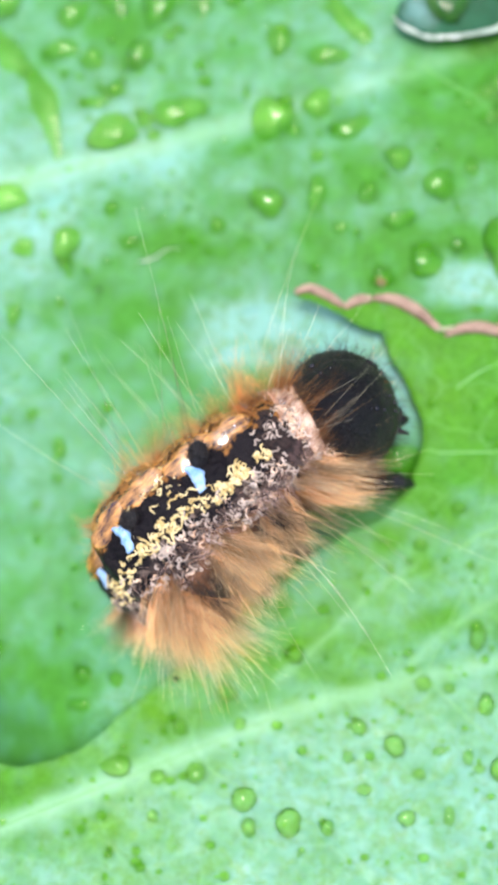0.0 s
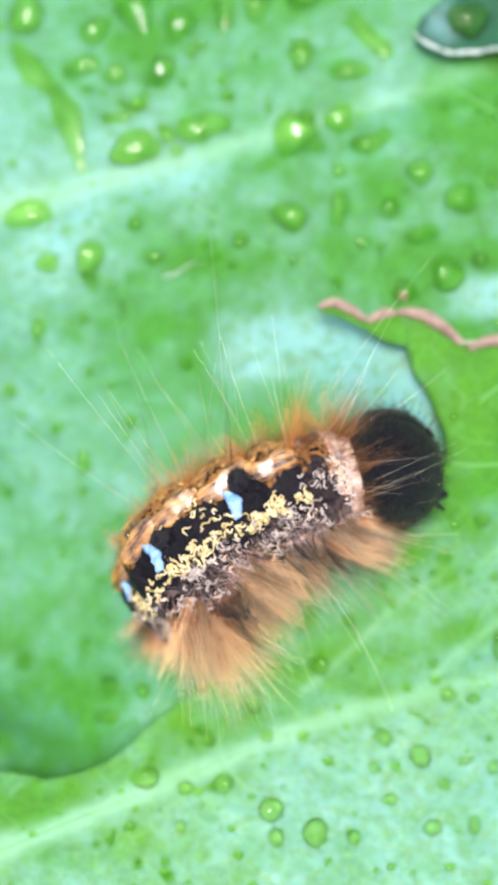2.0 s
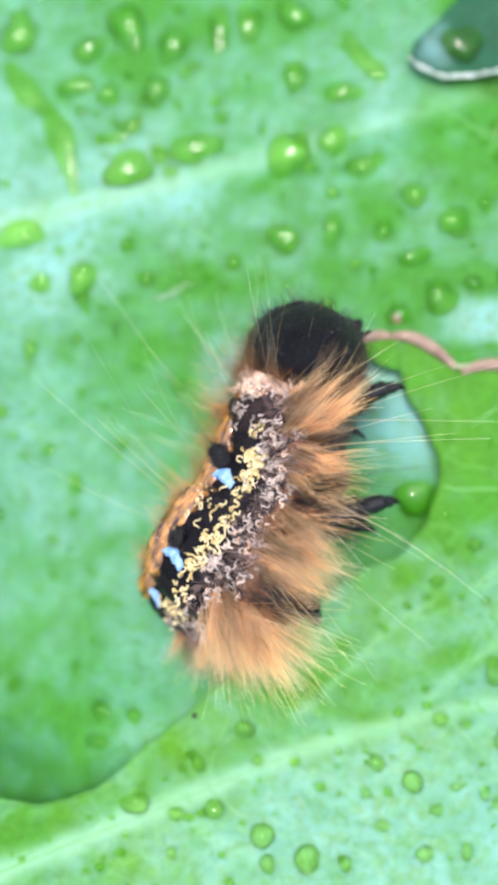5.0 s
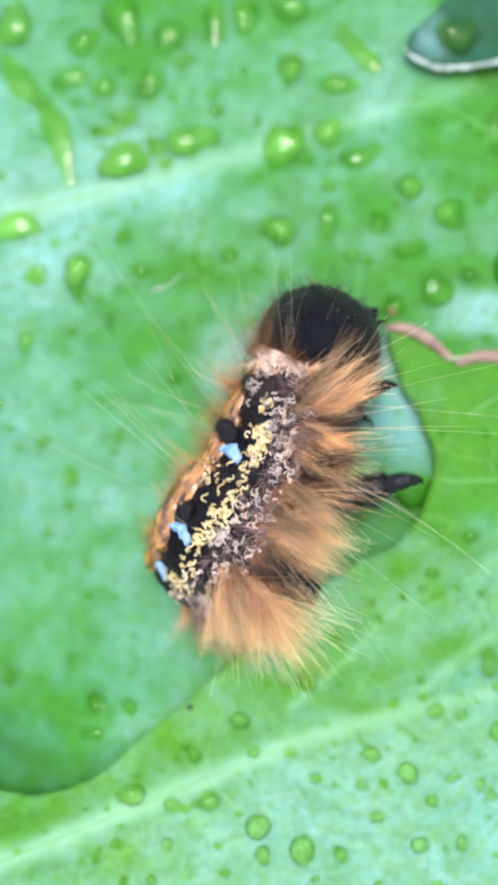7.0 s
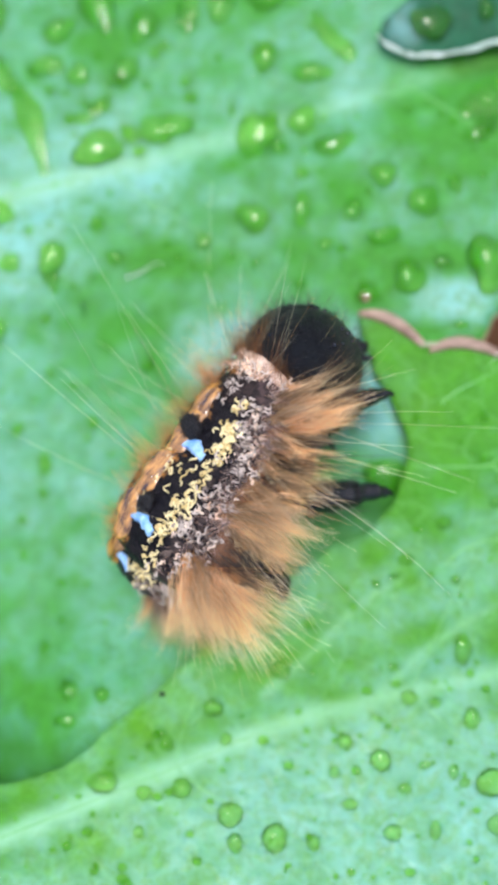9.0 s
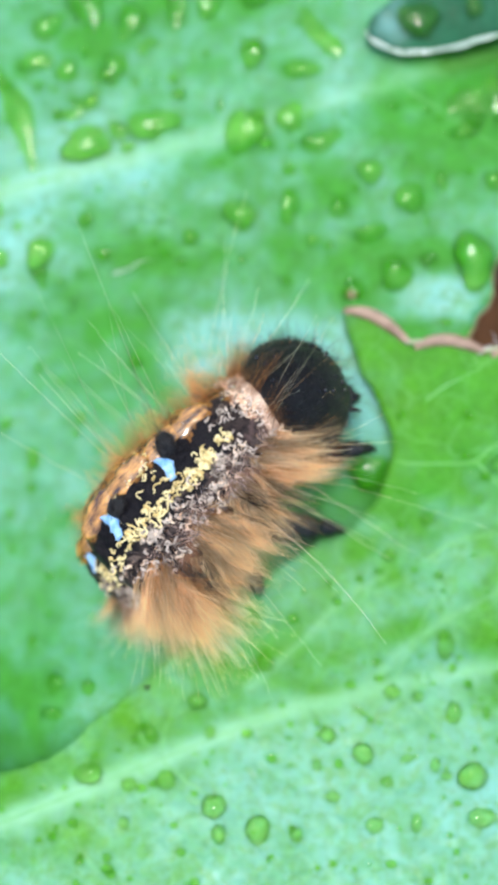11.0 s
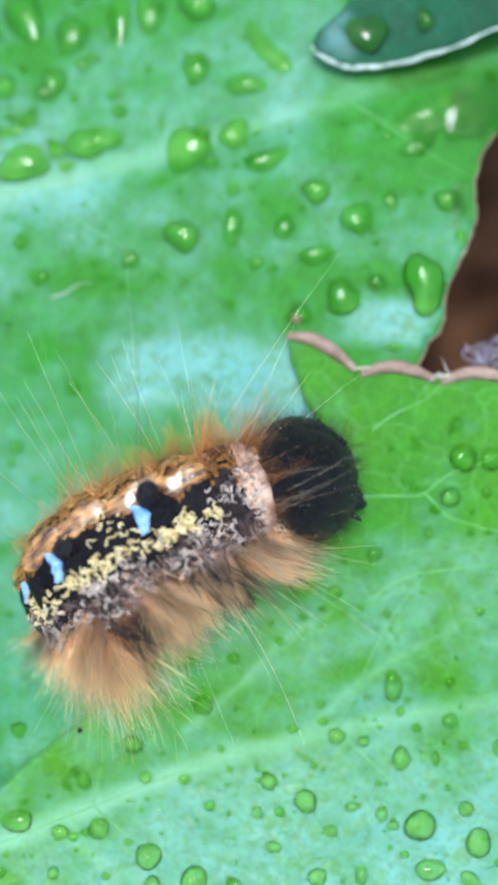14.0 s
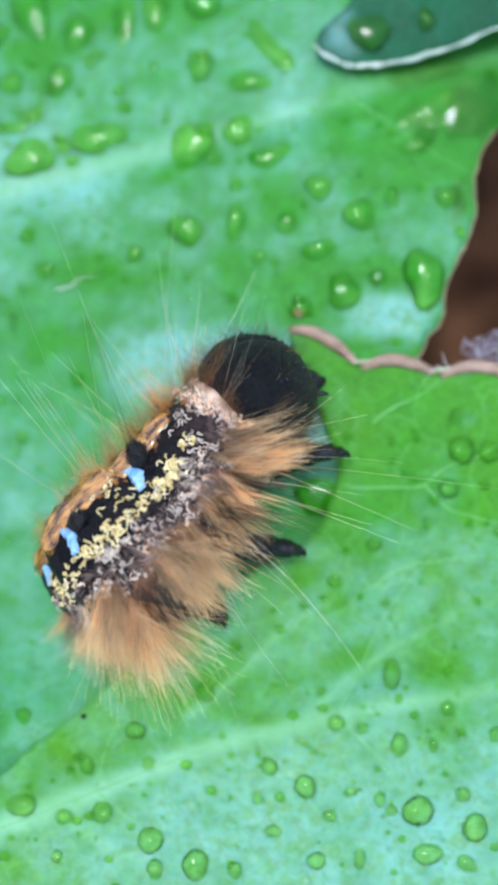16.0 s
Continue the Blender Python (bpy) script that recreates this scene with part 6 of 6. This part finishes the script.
    walk(pieces["abdomen_first"], [
        (0.0, at_mm(-2.86, -4.82, 0.90, -61.5, -8.6, 46.6)),
        (0.5, at_mm(-2.95, -4.84, 0.90, -59.9, -8.6, 47.6)),
        (1.0, at_mm(-3.17, -4.84, 0.90, -58.4, -8.7, 46.0)),
        (1.5, at_mm(-3.06, -4.89, 0.90, -58.4, -8.7, 43.9)),
        (2.0, at_mm(-2.93, -5.00, 0.90, -58.4, -8.7, 41.8)),
        (2.3, at_mm(-2.48, -4.84, 0.90, -58.4, -8.6, 40.8)),
        (2.5, at_mm(-1.96, -5.15, 0.90, -69.1, -8.6, 38.0)),
        (2.7, at_mm(-1.76, -4.99, 0.90, -74.0, -8.6, 43.3)),
        (3.0, at_mm(-1.58, -4.43, 0.90, -75.6, -8.6, 53.3)),
        (3.5, at_mm(-1.52, -4.01, 0.90, -74.6, -8.6, 57.0)),
        (4.0, at_mm(-1.55, -4.01, 0.90, -74.1, -8.5, 58.7)),
        (6.5, at_mm(-0.84, -3.73, 0.90, -75.4, -8.5, 54.0)),
        (7.0, at_mm(-0.83, -3.29, 0.90, -73.6, -8.5, 57.0)),
        (7.5, at_mm(-0.90, -3.34, 0.90, -72.6, -8.5, 56.9)),
        (8.0, at_mm(-0.93, -3.40, 0.90, -72.1, -8.5, 56.7)),
        (8.5, at_mm(-1.04, -3.41, 0.90, -71.1, -8.5, 56.4)),
        (11.0, at_mm(-2.00, -3.79, 0.90, -64.8, -8.6, 51.0)),
        (11.5, at_mm(-1.86, -3.64, 0.90, -62.2, -8.6, 46.4)),
        (12.0, at_mm(-1.93, -3.60, 0.90, -59.8, -8.6, 44.8)),
        (12.5, at_mm(-1.73, -3.62, 0.90, -58.4, -8.6, 42.6)),
        (13.0, at_mm(-1.70, -3.79, 0.90, -58.4, -8.6, 38.6)),
        (13.5, at_mm(-1.45, -4.07, 0.90, -58.4, -8.6, 36.8)),
        (14.0, at_mm(-1.44, -4.15, 0.90, -58.4, -8.6, 36.2)),
        (14.2, at_mm(-0.96, -4.19, 0.90, -66.9, -8.6, 37.9)),
        (14.3, at_mm(-0.73, -4.18, 0.90, -70.4, -8.6, 39.1)),
        (14.5, at_mm(-0.33, -4.00, 0.90, -73.4, -8.5, 42.1)),
        (15.0, at_mm(-0.57, -3.79, 0.90, -71.8, -8.5, 45.5)),
        (15.5, at_mm(-0.73, -3.85, 0.90, -70.5, -8.5, 45.8)),
        (16.0, at_mm(-0.80, -3.64, 0.90, -68.5, -8.6, 45.8)),
    ])
    walk(pieces["abdomen_second"], [
        (0.0, at_mm(-3.60, -6.11, -0.70, -70.0, -28.8, 61.2)),
        (0.5, at_mm(-3.67, -6.15, -0.70, -70.0, -28.8, 61.9)),
        (1.0, at_mm(-3.89, -6.15, -0.70, -70.0, -28.8, 61.3)),
        (1.5, at_mm(-3.82, -6.18, -0.70, -70.0, -28.8, 59.3)),
        (2.0, at_mm(-3.75, -6.25, -0.70, -70.0, -28.8, 56.7)),
        (2.3, at_mm(-3.39, -6.03, -0.70, -70.0, -28.8, 52.8)),
        (2.5, at_mm(-3.00, -6.21, -0.70, -70.0, -28.8, 49.3)),
        (2.7, at_mm(-2.72, -6.12, -0.70, -70.0, -28.8, 53.4)),
        (3.0, at_mm(-2.40, -5.67, -0.70, -70.0, -28.8, 60.4)),
        (3.5, at_mm(-2.28, -5.30, -0.70, -70.0, -28.8, 63.0)),
        (4.0, at_mm(-2.30, -5.30, -0.70, -70.0, -28.8, 63.8)),
        (6.5, at_mm(-1.74, -4.92, -0.70, -70.0, -28.8, 56.8)),
        (7.0, at_mm(-1.67, -4.53, -0.70, -70.0, -28.8, 59.6)),
        (7.5, at_mm(-1.73, -4.58, -0.70, -70.0, -28.8, 60.0)),
        (8.0, at_mm(-1.76, -4.65, -0.70, -70.0, -28.8, 60.0)),
        (8.5, at_mm(-1.86, -4.66, -0.70, -70.0, -28.8, 60.4)),
        (11.0, at_mm(-2.81, -5.04, -0.70, -70.0, -28.8, 59.4)),
        (11.5, at_mm(-2.72, -4.86, -0.70, -70.0, -28.8, 56.1)),
        (12.0, at_mm(-2.80, -4.82, -0.70, -70.0, -28.8, 55.2)),
        (12.5, at_mm(-2.64, -4.82, -0.70, -70.0, -28.8, 52.8)),
        (13.0, at_mm(-2.68, -4.93, -0.70, -70.0, -28.8, 49.2)),
        (13.5, at_mm(-2.48, -5.16, -0.70, -70.0, -28.8, 46.7)),
        (14.0, at_mm(-2.48, -5.23, -0.70, -70.0, -28.8, 45.9)),
        (14.2, at_mm(-2.05, -5.21, -0.70, -70.0, -28.8, 45.7)),
        (14.3, at_mm(-1.84, -5.18, -0.70, -70.0, -28.8, 45.8)),
        (14.5, at_mm(-1.44, -5.01, -0.70, -70.0, -28.8, 46.4)),
        (15.0, at_mm(-1.60, -4.87, -0.70, -70.0, -28.8, 50.1)),
        (15.5, at_mm(-1.75, -4.94, -0.70, -70.0, -28.8, 50.9)),
        (16.0, at_mm(-1.79, -4.76, -0.70, -70.0, -28.8, 51.9)),
    ])
    walk(pieces["abdomen_third"], [
        (0.0, at_mm(-3.14, -6.94, -2.20, 163.5, -40.6, 141.3)),
        (0.5, at_mm(-3.20, -6.97, -2.20, 164.0, -40.6, 142.0)),
        (1.0, at_mm(-3.43, -6.97, -2.20, 162.1, -40.6, 141.4)),
        (1.5, at_mm(-3.39, -7.02, -2.20, 161.8, -40.6, 139.4)),
        (2.0, at_mm(-3.36, -7.11, -2.20, 162.7, -40.6, 136.9)),
        (2.3, at_mm(-3.05, -6.91, -2.20, 168.9, -40.6, 133.0)),
        (2.5, at_mm(-2.72, -7.11, -2.20, 170.5, -40.6, 129.4)),
        (2.7, at_mm(-2.38, -7.00, -2.20, 173.0, -40.6, 133.5)),
        (3.0, at_mm(-1.95, -6.50, -2.20, 179.6, -40.6, 140.6)),
        (3.5, at_mm(-1.80, -6.11, -2.20, 182.0, -40.6, 143.1)),
        (4.0, at_mm(-1.81, -6.10, -2.20, 183.8, -40.6, 144.0)),
        (6.5, at_mm(-1.35, -5.78, -2.20, 188.9, -40.6, 137.0)),
        (7.0, at_mm(-1.24, -5.37, -2.20, 189.5, -40.6, 139.7)),
        (7.5, at_mm(-1.29, -5.42, -2.20, 188.2, -40.6, 140.1)),
        (8.0, at_mm(-1.32, -5.48, -2.20, 188.1, -40.6, 140.1)),
        (8.5, at_mm(-1.41, -5.49, -2.20, 186.4, -40.6, 140.6)),
        (11.0, at_mm(-2.37, -5.88, -2.20, 176.8, -40.6, 139.5)),
        (11.5, at_mm(-2.34, -5.72, -2.20, 174.0, -40.6, 136.2)),
        (12.0, at_mm(-2.43, -5.69, -2.20, 172.6, -40.6, 135.3)),
        (12.5, at_mm(-2.30, -5.70, -2.20, 172.7, -40.6, 133.0)),
        (13.0, at_mm(-2.40, -5.83, -2.20, 171.9, -40.6, 129.3)),
        (13.5, at_mm(-2.24, -6.08, -2.20, 173.6, -40.6, 126.8)),
        (14.0, at_mm(-2.25, -6.14, -2.20, 173.9, -40.6, 126.0)),
        (14.2, at_mm(-1.83, -6.12, -2.20, 178.1, -40.6, 125.9)),
        (14.3, at_mm(-1.61, -6.10, -2.20, 180.4, -40.6, 125.9)),
        (14.5, at_mm(-1.20, -5.93, -2.20, 185.8, -40.6, 126.5)),
        (15.0, at_mm(-1.31, -5.77, -2.20, 185.1, -40.6, 130.2)),
        (15.5, at_mm(-1.44, -5.83, -2.20, 183.9, -40.6, 131.0)),
        (16.0, at_mm(-1.47, -5.65, -2.20, 181.8, -40.6, 132.0)),
    ])
    walk(pieces["abdomen_fourth"], [
        (0.0, at_mm(-1.78, -7.57, -2.70, 124.6, -18.4, 155.0)),
        (0.5, at_mm(-1.83, -7.59, -2.70, 125.0, -18.4, 155.7)),
        (1.0, at_mm(-2.06, -7.61, -2.70, 123.4, -18.4, 155.1)),
        (1.5, at_mm(-2.05, -7.70, -2.70, 123.2, -18.4, 153.1)),
        (2.0, at_mm(-2.05, -7.85, -2.70, 123.9, -18.4, 150.5)),
        (2.3, at_mm(-1.79, -7.74, -2.70, 129.5, -18.4, 146.6)),
        (2.5, at_mm(-1.52, -8.01, -2.70, 131.0, -18.4, 143.1)),
        (2.7, at_mm(-1.11, -7.81, -2.70, 133.8, -18.4, 147.2)),
        (3.0, at_mm(-0.60, -7.15, -2.70, 141.7, -18.4, 154.3)),
        (3.5, at_mm(-0.41, -6.70, -2.70, 145.2, -18.4, 156.8)),
        (4.0, at_mm(-0.42, -6.68, -2.70, 147.9, -18.4, 157.6)),
        (6.5, at_mm(-0.04, -6.52, -2.70, 156.4, -18.4, 150.6)),
        (7.0, at_mm(0.11, -6.04, -2.70, 157.5, -18.4, 153.4)),
        (7.5, at_mm(0.06, -6.08, -2.70, 155.1, -18.4, 153.8)),
        (8.0, at_mm(0.03, -6.14, -2.70, 154.9, -18.4, 153.8)),
        (8.5, at_mm(-0.06, -6.14, -2.70, 152.0, -18.4, 154.2)),
        (11.0, at_mm(-1.03, -6.56, -2.70, 138.2, -18.4, 153.2)),
        (11.5, at_mm(-1.04, -6.48, -2.70, 134.8, -18.4, 149.9)),
        (12.0, at_mm(-1.14, -6.46, -2.70, 133.3, -18.4, 149.0)),
        (12.5, at_mm(-1.05, -6.53, -2.70, 133.4, -18.4, 146.6)),
        (13.0, at_mm(-1.20, -6.74, -2.70, 132.5, -18.4, 143.0)),
        (13.5, at_mm(-1.08, -7.03, -2.70, 134.5, -18.4, 140.5)),
        (14.0, at_mm(-1.11, -7.11, -2.70, 134.7, -18.4, 139.7)),
        (14.2, at_mm(-0.69, -7.10, -2.70, 139.8, -18.4, 139.6)),
        (14.3, at_mm(-0.47, -7.07, -2.70, 142.9, -18.4, 139.6)),
        (14.5, at_mm(-0.05, -6.89, -2.70, 151.0, -18.4, 140.2)),
        (15.0, at_mm(-0.10, -6.66, -2.70, 150.0, -18.4, 143.9)),
        (15.5, at_mm(-0.21, -6.70, -2.70, 148.1, -18.4, 144.7)),
        (16.0, at_mm(-0.22, -6.49, -2.70, 144.9, -18.4, 145.7)),
    ])
    walk(pieces["first_leg"], [
        (0.0, at_mm(0.99, -0.90, -2.74, 0, -40.0, 0)),
        (3.0, at_mm(0.35, -0.90, -2.54, 0, -15.0, 0)),
        (4.0, at_mm(0.18, -0.90, -2.17, 0, -35.0, 0)),
        (6.5, at_mm(-0.56, -0.90, -1.22, 0, -22.5, 0)),
        (7.0, at_mm(-0.92, -0.90, -1.30, 0, -37.5, 0)),
        (7.5, at_mm(-0.96, -0.90, -1.34, 0, -40.0, 0)),
        (8.0, at_mm(-0.93, -0.90, -1.49, 0, -45.0, 0)),
        (8.5, at_mm(-0.16, -0.90, -1.96, 0, -47.5, 0)),
        (11.0, at_mm(0.63, -0.90, -2.38, 0, -47.5, 0)),
        (13.0, at_mm(0.89, -0.90, -2.72, 0, -37.5, 0)),
        (13.5, at_mm(-0.05, -0.90, -1.52, 0, 0.0, 0)),
        (14.5, at_mm(0.68, -0.90, -3.03, 0, -17.5, 0)),
        (15.0, at_mm(0.49, -0.90, -2.80, 0, -15.0, 0)),
        (15.5, at_mm(0.16, -0.90, -2.18, 0, -25.0, 0)),
        (16.0, at_mm(0.25, -0.90, -2.23, 0, -35.0, 0)),
    ])
    walk(pieces["second_leg"], [
        (0.0, at_mm(-0.38, -1.00, -1.49, 0, 0.0, 0)),
        (2.3, at_mm(-0.38, -1.00, -1.49, 0, 0.0, 0)),
        (3.0, at_mm(0.09, -1.00, -2.26, 0, 0.0, 0)),
        (4.0, at_mm(-0.08, -1.00, -2.13, 0, -7.5, 0)),
        (6.5, at_mm(0.46, -1.00, -2.72, 0, -22.5, 0)),
        (7.0, at_mm(0.58, -1.00, -2.89, 0, -12.5, 0)),
        (7.5, at_mm(0.63, -1.00, -2.97, 0, -10.0, 0)),
        (8.0, at_mm(0.72, -1.00, -3.03, 0, -12.5, 0)),
        (8.5, at_mm(0.90, -1.00, -3.27, 0, -10.0, 0)),
        (11.0, at_mm(0.99, -1.00, -3.45, 0, -7.5, 0)),
        (12.0, at_mm(0.83, -1.00, -3.20, 0, -10.0, 0)),
        (13.0, at_mm(0.87, -1.00, -3.30, 0, -7.5, 0)),
        (14.5, at_mm(-0.24, -1.00, -1.64, 0, 2.5, 0)),
        (15.0, at_mm(0.15, -1.00, -2.34, 0, 2.5, 0)),
        (15.5, at_mm(0.06, -1.00, -2.28, 0, -5.0, 0)),
        (16.0, at_mm(0.30, -1.00, -2.60, 0, -7.5, 0)),
    ])
    walk(pieces["third_leg"], [
        (0.0, at_mm(-0.03, -1.10, -2.12, 0, -7.5, 0)),
        (3.0, at_mm(0.10, -1.10, -1.90, 0, 7.5, 0)),
        (4.0, at_mm(0.15, -1.10, -2.20, 0, 15.0, 0)),
        (6.5, at_mm(0.32, -1.10, -1.32, 0, 17.5, 0)),
        (7.0, at_mm(0.40, -1.10, -1.86, 0, 30.0, 0)),
        (7.5, at_mm(0.34, -1.10, -1.94, 0, 27.5, 0)),
        (8.0, at_mm(0.33, -1.10, -1.73, 0, 22.5, 0)),
        (8.5, at_mm(0.23, -1.10, -2.22, 0, 27.5, 0)),
        (11.0, at_mm(0.10, -1.10, -2.50, 0, 7.5, 0)),
        (12.0, at_mm(0.10, -1.10, -2.00, 0, 7.5, 0)),
        (13.5, at_mm(0.17, -1.10, -2.79, 0, -12.5, 0)),
        (14.0, at_mm(-0.09, -1.10, -1.92, 0, -7.5, 0)),
        (14.5, at_mm(-0.05, -1.10, -1.51, 0, 0.0, 0)),
        (15.0, at_mm(0.08, -1.10, -2.40, 0, 2.5, 0)),
        (15.5, at_mm(0.05, -1.10, -2.30, 0, -2.5, 0)),
        (16.0, at_mm(0.09, -1.10, -2.50, 0, 2.5, 0)),
    ])


motions()
